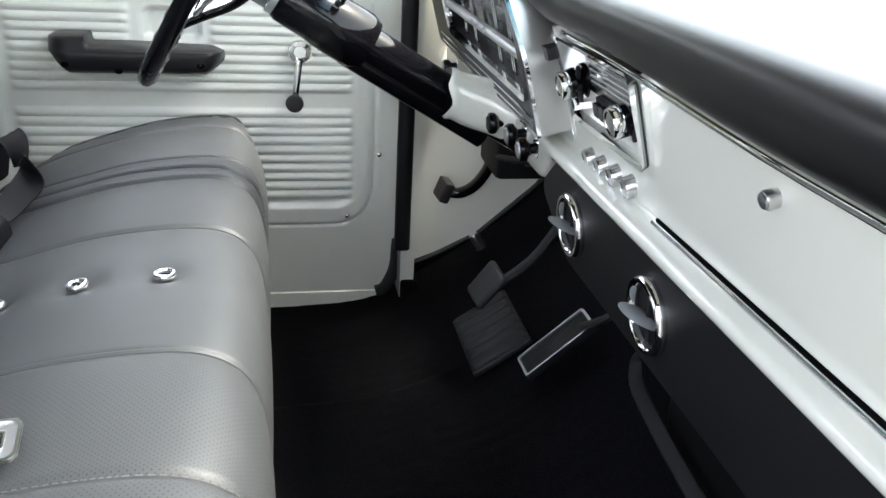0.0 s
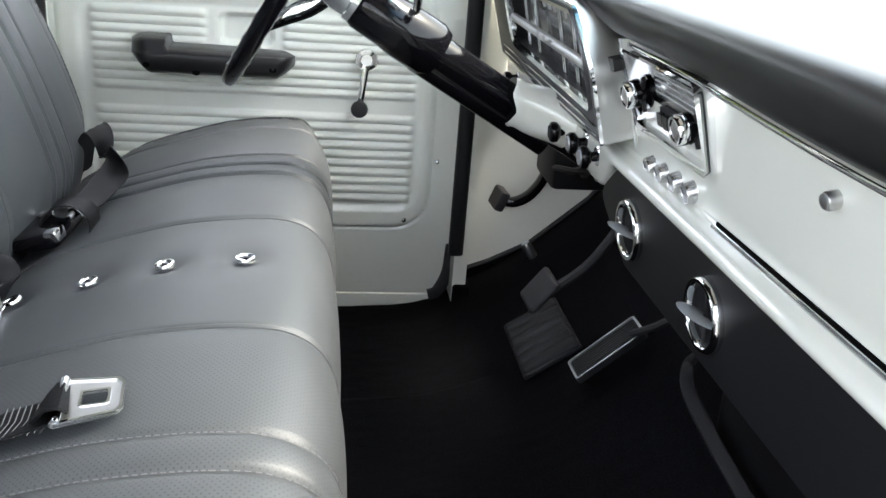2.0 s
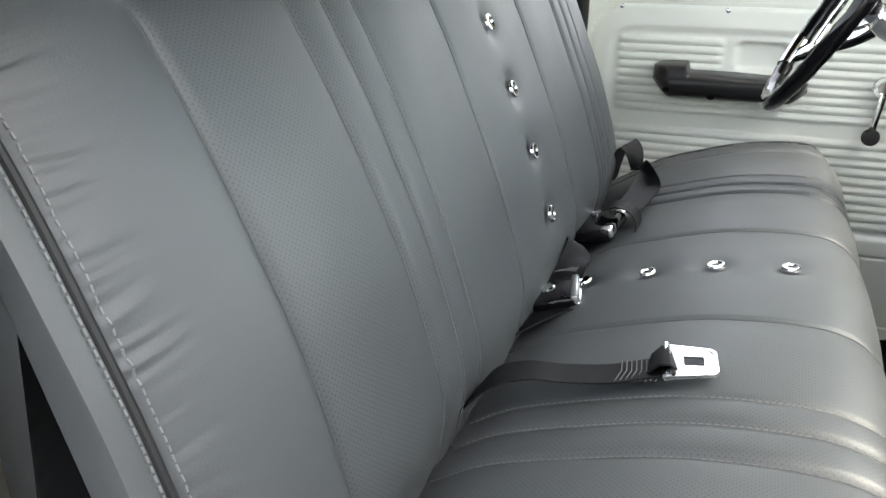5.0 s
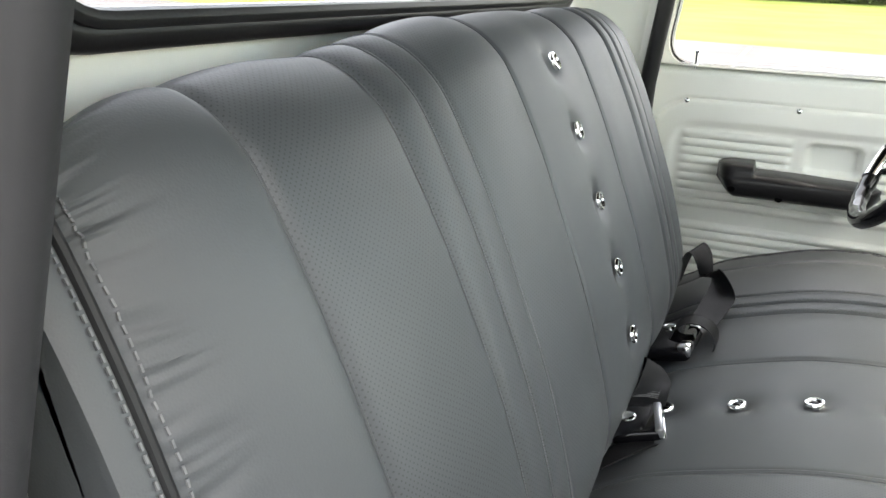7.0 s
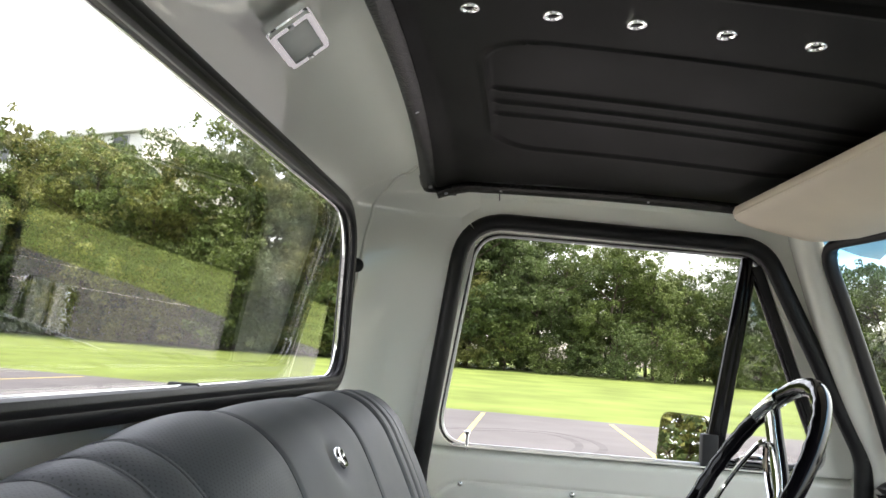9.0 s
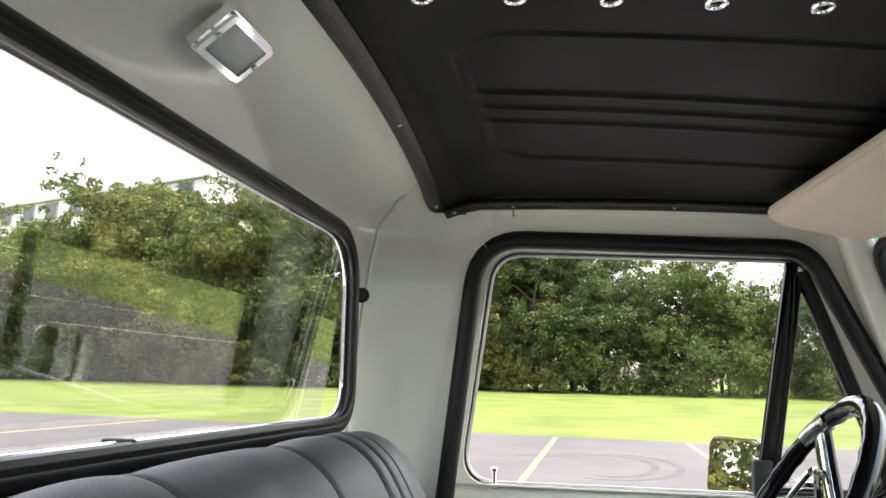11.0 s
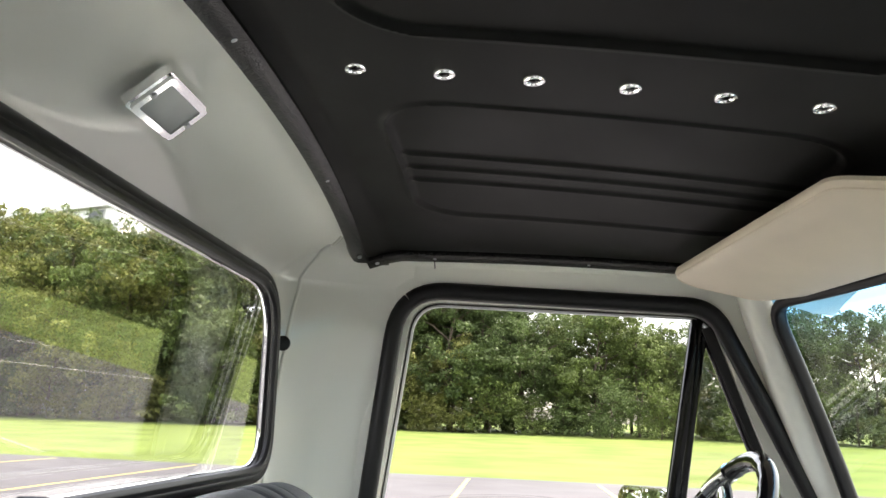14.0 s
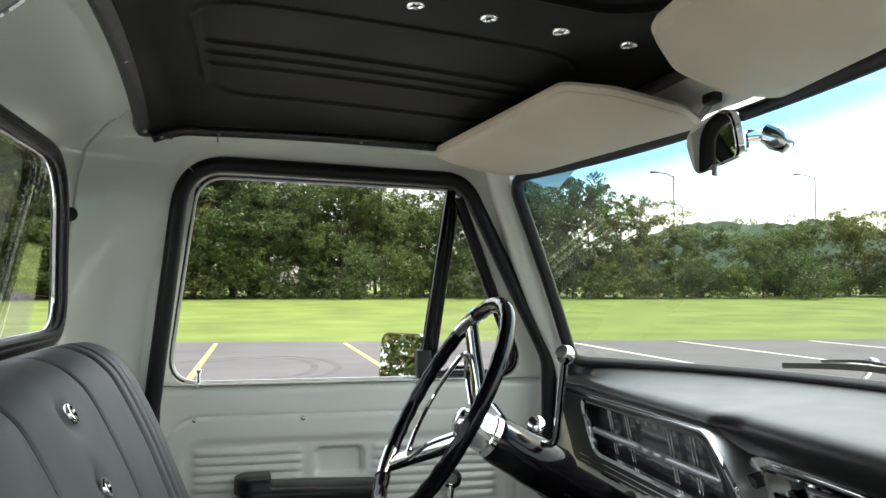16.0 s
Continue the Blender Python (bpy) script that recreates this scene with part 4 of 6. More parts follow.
def seat_point(fr, flip, y, k, y0, y1, puff, buttons, end):
    p, n, s = fr[k]
    n = n * flip
    t = (y - y0) / (y1 - y0)
    edge = min(y - y0, y1 - y)
    h = puff * (1 - abs(2 * t - 1) ** 2.6) - 0.0042 * math.exp(-(edge / 0.003) ** 2)
    # rounded ends of the bench
    a = smoothstep(end[3] if y > 0 else 0.44, 0.72, abs(y))
    drop = Vector((n.x * end[0], 0, n.z * end[1])) * a ** 2.0
    if buttons:
        for q in buttons:
            d2 = (p.x - q[0]) ** 2 + (p.z - q[1]) ** 2 + y * y
            h -= 0.0075 * math.exp(-d2 / 0.00032) + 0.004 * math.exp(-d2 / 0.0018)
    # soft creases by the outer welt
    if abs(y) > 0.57:
        c = smoothstep(0.600, 0.657, abs(y)) ** 1.4
        h += 0.0036 * c * noise.noise((s * 190 + 3 * noise.noise((s * 24, y * 16, 2)), y * 16, 1.5)) * smoothstep(-0.6, 0.2, noise.noise((s * 16, 4.0, 2))) * (1 if abs(y) < EDGE else 0)
    q = p + n * h - drop - Vector((end[2] * y * max(0.0, n.x), 0, 0))
    # the worn passenger end of the backrest sags
    sag = 0.021 * smoothstep(0.18, 0.45, -y) * (1 - 0.9 * smoothstep(0.50, 0.66, -y)) * smoothstep(0.56, 0.82, p.z)
    return Vector((q.x, y, q.z - sag))


def build_bench():
    seat = thing("bench_seat", "grey leather bench seat with perforated panels and chrome buttons", "seat", (0, 0, 0.02))
    for nm, line, flip, buttons, end in (("cushion", CUSHION, 1, [(x, lerp_table([(-0.2, 0.388), (-0.155, 0.402), (-0.079, 0.425), (0, 0.446), (0.083, 0.455)], x)) for x in BUTTONS_SEAT], (0.028, 0.014, 0.018, 0.44)),
                                         ("backrest", BACK, -1, [(lerp_table([(0.488, -0.206), (0.567, -0.232), (0.642, -0.261), (0.719, -0.293), (0.79, -0.325), (0.8, -0.331)], z), z) for z in BUTTONS_BACK], (0.066, 0.066, 0.0, 0.30))):
        fr = profile_frames(line)
        if nm == "backrest":
            fr = [(p, -n, s) for p, n, s in fr]
        seams = SEAMS if nm == "cushion" else SEAMS_BACK
        for i in range(len(seams) - 1):
            y0, y1 = seams[i], seams[i + 1]
            mid = (y0 + y1) / 2
            wide = y1 - y0
            perforated = 0.14 < abs(mid) < 0.56
            ny = max(8, int(wide / 0.0065))
            puff = 0.005 if wide > 0.1 else 0.0038
            b = buttons if abs(mid) < 0.05 else None
            def f(u, v, y0=y0, y1=y1, fr=fr, puff=puff, b=b, end=end):
                # points gather towards the seams
                t = u
                y = y0 + (y1 - y0) * (t - 0.12 * math.sin(2 * math.pi * t) / math.pi)
                return seat_point(fr, OUT, y, round(v * (len(fr) - 1)), y0, y1, puff, b, end)
            OUT = 1 if (fr[len(fr) // 3][1].x + fr[len(fr) // 3][1].z) > 0 else -1
            bm = grid(ny, len(fr) - 1, f, uv=lambda u, v, y0=y0, y1=y1, fr=fr: (y0 + (y1 - y0) * u, fr[round(v * (len(fr) - 1))][2]))
            part(nm + "_panel", bm, PERF if perforated else LEATHER, seat, "perforated leather panel" if perforated else "smooth leather panel")
        # end panels and the stitched welts
        for s in (1, -1):
            ring = [seat_point(fr, OUT, s * EDGE, k, -2, 2, 0, None, end) for k in range(len(fr))]
            bm = bmesh.new()
            c = sum(ring, Vector()) / len(ring)
            def side(u, v, ring=ring, c=c, s=s):
                p = ring[round(u * (len(ring) - 1))]
                return (p.x + (c.x - p.x) * v ** 1.4, s * (EDGE + 0.022 * math.sin(min(1, v * 3) * math.pi / 2)), p.z + (c.z - p.z) * v ** 1.4)
            part(nm + "_end", grid(len(ring) - 1, 10, side), LEATHER, seat, "smooth leather end panel")
            part(nm + "_welt", add_sweep(bmesh.new(), [p for p in ring], circle(0.0034, 8), False, up=(0, 1, 0)), WELT, seat, "dark sewn welt")
            for off in (0.011, -0.006):
                bm = bmesh.new()
                if off > 0:
                    pts = [seat_point(fr, OUT, s * (EDGE - 0.0070), q, seams[-2] if s > 0 else -EDGE, EDGE if s > 0 else seams[1], 0.007, None, end) + fr[q][1] * OUT * 0.0008 for q in range(len(fr))]
                else:
                    pts = [Vector(side(q / (len(ring) - 1), 0.05)) + Vector((0, s * 0.001, 0)) + fr[q][1] * OUT * 0.0012 for q in range(len(fr))]
                pts = pts[::3 if nm == "backrest" else 1]
                for a, b2 in zip(pts, pts[1:]):
                    seg = (b2 - a).length
                    m = max(1, round(seg / 0.0066))
                    for j in range(m):
                        p, q = a.lerp(b2, j / m), a.lerp(b2, (j + 0.66) / m)
                        add_sweep(bm, [p, q], circle(0.0010, 5), False, up=(0.2, 1, 0.3))
                tagged(part(nm + "_stitching", bm, THREAD, seat, "light grey thread stitching"), kind="stuff")
        # fine seams between the panels: a recessed welt
        for y in seams[1:-1]:
            big = abs(y) < 0.2
            pts = [seat_point(fr, OUT, y, k, y - 1, y + 1, 0, None, end) + fr[k][1] * OUT * (-0.0035 if not big else -0.002) for k in range(len(fr))]
            part(nm + "_seam", add_sweep(bmesh.new(), pts, circle(0.0014 if not big else 0.0040, 8), False, up=(0, 1, 0)), SEAM if not big else LEATHER, seat, "sewn seam" if not big else "raised leather piping")
        # thread beside the pleats
        for y in [v + d for v in seams if 0.29 < abs(v) < 0.42 for d in ((0.0055,) if v > 0 else (-0.0055,))]:
            bm = bmesh.new()
            i = max(q for q in range(len(seams) - 1) if seams[q] <= y)
            y0, y1 = seams[i], seams[i + 1]
            pts = [seat_point(fr, OUT, y, k, y0, y1, 0.006, None, end) + fr[k][1] * OUT * 0.0004 for k in range(len(fr))]
            for a, b2 in zip(pts, pts[1:]):
                m = max(1, round((b2 - a).length / 0.006))
                for j in range(m):
                    add_sweep(bm, [a.lerp(b2, j / m), a.lerp(b2, (j + 0.6) / m)], circle(0.0006, 4), False, up=(0.2, 1, 0.3))
            tagged(part(nm + "_stitching", bm, FINE, seat, "grey thread stitching along a pleat"), kind="stuff")
        for q in buttons:
            k = min(range(len(fr)), key=lambda i: (fr[i][0].x - q[0]) ** 2 + (fr[i][0].z - q[1]) ** 2)
            n = fr[k][1] * OUT
            m = aim(Vector((q[0], 0, q[1])) + n * 0.0006, n, (0, 1, 0))
            b = part("button", lathe([(0.0112, -0.001), (0.0112, 0.0016), (0.0100, 0.0034), (0.0080, 0.0036), (0.0068, 0.002), (0.0066, -0.001)], m, 28), CHROME, seat, "chrome button ring")
            part("button_centre", lathe([(0.0072, 0.0), (0.0062, 0.0014), (0.0036, 0.0027), (0.0, 0.0032)], m, 18), BLACK, b, "domed black button centre")
    # base under the cushion
    part("seat_base", box((-0.42, -0.68, 0.02), (0.15, 0.68, 0.15), 0.01), MATTE, seat, "black steel seat base")
    return seat


build_bench()


# ---- driver's door ----
def rr_dist(x, z, x0, x1, z0, z1, r):
    """Signed distance to a rounded rectangle, positive inside."""
    cx, cz, hx, hz = (x0 + x1) / 2, (z0 + z1) / 2, (x1 - x0) / 2, (z1 - z0) / 2
    qx, qz = abs(x - cx) - hx + r, abs(z - cz) - hz + r
    return r - (math.hypot(max(qx, 0), max(qz, 0)) + min(max(qx, qz), 0))


WIN = rounded([(-0.318, 0.732), (-0.264, 1.140), (0.262, 1.124), (0.405, 0.732)], [0.055, 0.06, 0.05, 0.055], 8)
DOOR_EDGE = rounded([(-0.372, 0.735), (-0.295, 1.196), (0.292, 1.18), (0.475, 0.735)], [0.01, 0.07, 0.07, 0.01], 8)


def door_panel_y(x, z):
    y = 0.785
    d = rr_dist(x, z, -0.322, 0.374, 0.194, 0.672, 0.075)
    y += -0.004 * smoothstep(-0.004, 0.008, d) + 0.0035 * math.exp(-(d / 0.003) ** 2)
    d2 = rr_dist(x, z, -0.285, 0.350, 0.232, 0.628, 0.05)
    y += 0.006 * smoothstep(-0.006, 0.012, d2)
    # pressed ribs in two blocks
    pocket = rr_dist(x, z, -0.062, 0.082, 0.54, 0.66, 0.012)
    for z0, z1 in ((0.248, 0.428), (0.458, 0.612)):
        if z0 < z < z1:
            k = (z - z0) / (z1 - z0) * round((z1 - z0) / 0.0176)
            e = smoothstep(-0.268, -0.250, x) * (1 - smoothstep(0.322, 0.338, x)) * (1 - smoothstep(-0.008, 0.006, pocket))
            y -= 0.0065 * e * max(0.0, math.sin(math.pi * (k % 1.0))) ** 0.8
    h = rr_dist(x, z, -0.034, 0.062, 0.550, 0.606, 0.014)
    y += 0.016 * smoothstep(-0.004, 0.008, h)
    # the sill rolls over towards the glass
    y += 0.024 * smoothstep(0.712, 0.737, z) ** 2
    return y


def build_driver_door():
    d = thing("driver_door", "closed cream painted truck door with pressed ribs", "door", (0.43, 0.79, 0.05))
    def face(u, v):
        x, z = -0.372 + 0.802 * u, 0.046 + 0.691 * v
        # lower front corner is rounded
        if z < 0.15 and x > 0.30:
            q = math.sqrt(max(0.0, 1 - ((0.15 - z) / 0.105) ** 2))
            x = 0.30 + (x - 0.30) * (0.62 + 0.38 * q)
        return (x, door_panel_y(x, z), z)
    part("inner_panel", grid(150, 330, face), PAINT, d, "cream painted panel with pressed ribs")
    part("skin", box((-0.372, 0.845, 0.0), (0.45, 0.86, 0.73), 0.005), PAINT, d)
    fr = ring_plate(DOOR_EDGE, WIN, 0.784, 0.83)
    bmesh.ops.bevel(fr, geom=[e for e in fr.edges if len(e.link_faces) == 2 and e.calc_face_angle(0) > 1.0], offset=0.004, segments=2, affect="EDGES")
    part("window_frame", fr, PAINT, d)
    part("run_channel", add_sweep(bmesh.new(), [(p[0], 0.808, p[1]) for p in WIN], slab(0.010, 0.012, 0.4, 2), True, up=(0, 1, 0)), RUBBER, d, "black glass run channel")
    lip = [(0.06 + (p[0] - 0.06) * 0.985, 0.800, 0.935 + (p[1] - 0.935) * 0.975) for p in WIN]
    part("bead", add_sweep(bmesh.new(), lip, slab(0.005, 0.006, 0.4, 2), True, up=(0, 1, 0)), STEEL, d, "bright window bead")
    part("glass", plate([(-0.31, 0.30), (-0.29, 0.722), (0.19, 0.722), (0.178, 0.30)], 0.811, 0.815), GLASS, d, "window glass wound down into the door", smooth=False)
    # vent window behind its division bar
    v = part("vent_window", add_sweep(bmesh.new(), [(p[0], 0.806, p[1]) for p in rounded([(0.196, 0.738), (0.250, 1.098), (0.266, 1.085), (0.394, 0.738)], [0.01, 0.012, 0.015, 0.045], 5)], slab(0.024, 0.018, 0.35, 2), True, up=(0, 1, 0)), BLACK, d, "black rubber-framed vent window")
    part("front_channel", add_sweep(bmesh.new(), smooth_path([(0.268, 0.802, 1.108), (0.300, 0.802, 1.030), (0.360, 0.802, 0.878), (0.404, 0.802, 0.772), (0.398, 0.802, 0.748)], 4), slab(0.040, 0.018, 0.35, 2), False, up=(0, 1, 0)), RUBBER, v, "broad black rubber along the slanted edge")
    part("division_bar", add_sweep(bmesh.new(), [(0.182, 0.803, 0.73), (0.244, 0.803, 1.118)], slab(0.022, 0.022, 0.3, 2), False, up=(0, 1, 0)), BLACK, v)
    part("bar_foot", box((0.170, 0.788, 0.728), (0.200, 0.815, 0.792), 0.004), MATTE, v)
    vg = part("vent_glass", plate([(0.2, 0.742), (0.252, 1.09), (0.268, 1.08), (0.388, 0.742)], 0.811, 0.814), GLASS, v, smooth=False)
    vg.visible_shadow = False
    part("latch", tube(smooth_path([(0.232, 0.79, 0.748), (0.245, 0.778, 0.757), (0.275, 0.776, 0.758), (0.29, 0.778, 0.752)], 4), 0.005, 8), CHROME, v, "chrome vent latch")
    # armrest
    a = part("armrest", bmesh.new(), VINYL, d, "black moulded armrest")
    bm = bmesh.new()
    section = smooth_path([(0.790, 0, 0.549), (0.745, 0, 0.550), (0.722, 0, 0.548), (0.713, 0, 0.5425), (0.709, 0, 0.536), (0.7095, 0, 0.522), (0.714, 0, 0.509), (0.727, 0, 0.502), (0.750, 0, 0.4995), (0.790, 0, 0.499)], 4)
    def arm(u, vv):
        """A long grip with a raised thumb block at its rear end and rounded, tapering ends."""
        x = -0.187 + 0.290 * u
        q = section[round(vv * (len(section) - 1))]
        near = smoothstep(0.755, 0.715, q.x)
        left, right = max(0.0, (-0.150 - x) / 0.037), max(0.0, (x - 0.072) / 0.031)
        end = 1 - math.sqrt(max(0.0, 1 - min(1.0, max(left, right)) ** 2))
        low = smoothstep(0.545, 0.505, q.z)
        top = smoothstep(0.540, 0.548, q.z)
        z = q.z + low * 0.034 * max(left, 0.75 * right) ** 1.3 - top * 0.010 * right ** 2 - 0.005 * top * smoothstep(-0.10, 0.09, x)
        z += 0.016 * top * (1 - smoothstep(-0.121, -0.117, x)) * (1 - 0.5 * left ** 3)
        return (x, q.x + 0.050 * end * near, z)
    add_grid(bm, 84, len(section) - 1, arm)
    for ring in (0, 1):
        x = -0.187 + 0.290 * ring
        bm.faces.new([v for v in sorted((v for v in bm.verts if abs(v.co.x - x) < 1e-6), key=lambda v: v.index)])
    me = mesh_of("armrest", bm, VINYL)
    me.transform(Matrix.Translation(-Vector(d.location)))
    a.data = me
    # screw holes: shallow near-black discs, the shade inside put into their colour
    for x, z in ((-0.154, 0.5190), (-0.069, 0.5085), (0.066, 0.5200)):
        part("screw_hole", lathe([(0.0068, -0.004), (0.0068, 0.0012), (0.0045, 0.0012), (0.0, 0.0002)], aim((x, 0.7105 if z > 0.51 else 0.7135, z), (0, -1, 0)) @ Matrix.Diagonal((1.0, 0.75, 1.0, 1.0)), 14), HOLE, a)
    # window crank
    c = part("window_crank", lathe([(0.011, -0.02), (0.011, 0.0), (0.0205, 0.001), (0.0215, 0.005), (0.0195, 0.009), (0.012, 0.0095), (0.011, 0.008), (0.0, 0.008)], aim((0.236, 0.772, 0.537), (0, -1, 0)), 28), CHROME, d, "chrome window crank")
    part("arm", add_sweep(bmesh.new(), [(0.2355, 0.766, 0.525), (0.231, 0.762, 0.495), (0.226, 0.764, 0.455)], slab(0.013, 0.006, 0.4, 2), False, up=(0, -1, 0)), CHROME, c)
    part("knob", lathe([(0.010, -0.002), (0.0155, 0.004), (0.0165, 0.012), (0.014, 0.017), (0.0, 0.019)], aim((0.225, 0.762, 0.446), (0, -1, 0)), 22), MATTE, c, "black plastic knob")
    part("lock_pin", lathe([(0.0035, 0.0), (0.0035, 0.026), (0.0065, 0.030), (0.007, 0.034), (0.0, 0.037)], Matrix.Translation((-0.256, 0.79, 0.728)), 14), CHROME, d, "chrome lock pin")
    for x, z in ((-0.263, 0.667), (-0.058, 0.665), (0.155, 0.663), (0.387, 0.338), (0.325, 0.213), (-0.33, 0.30)):
        part("screw", lathe([(0.0056, -0.002), (0.0052, 0.0012), (0.0036, 0.003), (0.0, 0.0038)], aim((x, door_panel_y(x, z) - 0.0005, z), (0, -1, 0)), 14), CHROME, d)
    part("sill_strip", add_sweep(bmesh.new(), [(-0.30, 0.801, 0.735), (0.17, 0.801, 0.733)], slab(0.004, 0.006, 0.4, 2), False), CHROME, d, "thin chrome sill strip")
    part("scuff_seal", add_sweep(bmesh.new(), smooth_path([(0.428, 0.79, 0.16), (0.425, 0.782, 0.10), (0.405, 0.778, 0.055), (0.385, 0.778, 0.045)], 4), slab(0.026, 0.012, 0.4, 2), False, up=(0, -1, 0)), SEAL, d, "grey rubber corner seal")
    # the outside mirror on its arm
    m = thing("door_mirror", "square chrome outside mirror on the driver's door", "mirror", (0.16, 0.92, 0.766))
    mm = aim((0.158, 0.925, 0.766), (-0.79, -0.60, 0.115))
    bm = plate(slab(0.128, 0.108, 0.2, 6), -0.020, -0.002, "z")
    add_box(bm, (-0.036, -0.041, -0.027), (0.036, 0.041, -0.019), 0.003)
    bmesh.ops.transform(bm, matrix=mm, verts=bm.verts)
    part("housing", bm, CHROME, m, "chrome mirror housing")
    bm = plate(slab(0.118, 0.099, 0.18, 6), -0.003, 0.0008, "z")
    bmesh.ops.transform(bm, matrix=mm, verts=bm.verts)
    part("mirror_glass", bm, MIRROR, m)
    part("arm", tube(smooth_path([(0.17, 0.94, 0.74), (0.18, 0.925, 0.69), (0.19, 0.88, 0.66), (0.19, 0.86, 0.65)], 5), 0.006, 8), CHROME, m)


build_driver_door()


def open_passenger_door():
    """The other door, a mirror image of the driver's, swung open on its front hinges."""
    src = bpy.data.objects["driver_door"]
    swing = pose(0.45, -0.83, 0) @ pose(0, 0, 0, 0, 0, 44) @ pose(-0.45, 0.83, 0)
    flip = Matrix.Diagonal((1, -1, 1, 1))
    c = copy_thing(src, swing @ flip @ Matrix.Translation(src.location))
    c.name = "passenger_door"
    tagged(c, "open cream painted truck door with pressed ribs", "door")
    m = copy_thing(bpy.data.objects["door_mirror"], swing @ flip @ Matrix.Translation(bpy.data.objects["door_mirror"].location))
    tagged(m, "square chrome outside mirror on the open passenger door", "mirror")


open_passenger_door()


# ---- dashboard ----
def on_face(y, z, h=0.0):
    """A place on the sloping dash face, h metres proud of it."""
    return Vector((0.497 + (0.679 - z) * 0.27 - h * 0.966, y, z - h * 0.26))


FACE_N = Vector((-0.966, 0, -0.26))


def on_lid(y, z, h=0.0):
    """A place on the flatter steel face beside the radio."""
    return Vector((0.513 + (0.679 - z) * 0.158 - h * 0.988, y, z - h * 0.155))


def face_plate(outline, h0, h1, on=None):
    bm = bmesh.new()
    on = on or on_face
    a, b = [bm.verts.new(on(p[0], p[1], h0)) for p in outline], [bm.verts.new(on(p[0], p[1], h1)) for p in outline]
    bm.faces.new(a)
    bm.faces.new(b[::-1])
    for i in range(len(a)):
        bm.faces.new((a[i], b[i], b[i - 1], a[i - 1]))
    return bm


def face_ring(outer, inner, h0, h1, hi=None, on=None):
    bm = bmesh.new()
    on = on or on_face
    hi = h1 if hi is None else hi
    L = [[bm.verts.new(on(p[0], p[1], h)) for p in o] for o, h in ((outer, h0), (inner, h0), (inner, hi), (outer, h1))]
    n = len(outer)
    for k in range(4):
        a, b = L[k], L[(k + 1) % 4]
        for i in range(n):
            bm.faces.new((a[i - 1], a[i], b[i], b[i - 1]))
    return bm


def inset(poly, d):
    c = sum((Vector(p) for p in poly), Vector((0, 0))) / len(poly)
    out = []
    for p in poly:
        v = Vector(p) - c
        out.append(Vector((c.x + math.copysign(max(0, abs(v.x) - d), v.x), c.y + math.copysign(max(0, abs(v.y) - d), v.y))))
    return out


def control(parent, name, y, z, prof, material, label="", off=0.0):
    return part(name, lathe(prof, aim(on_face(y, z, off), FACE_N), 24), material, parent, label)


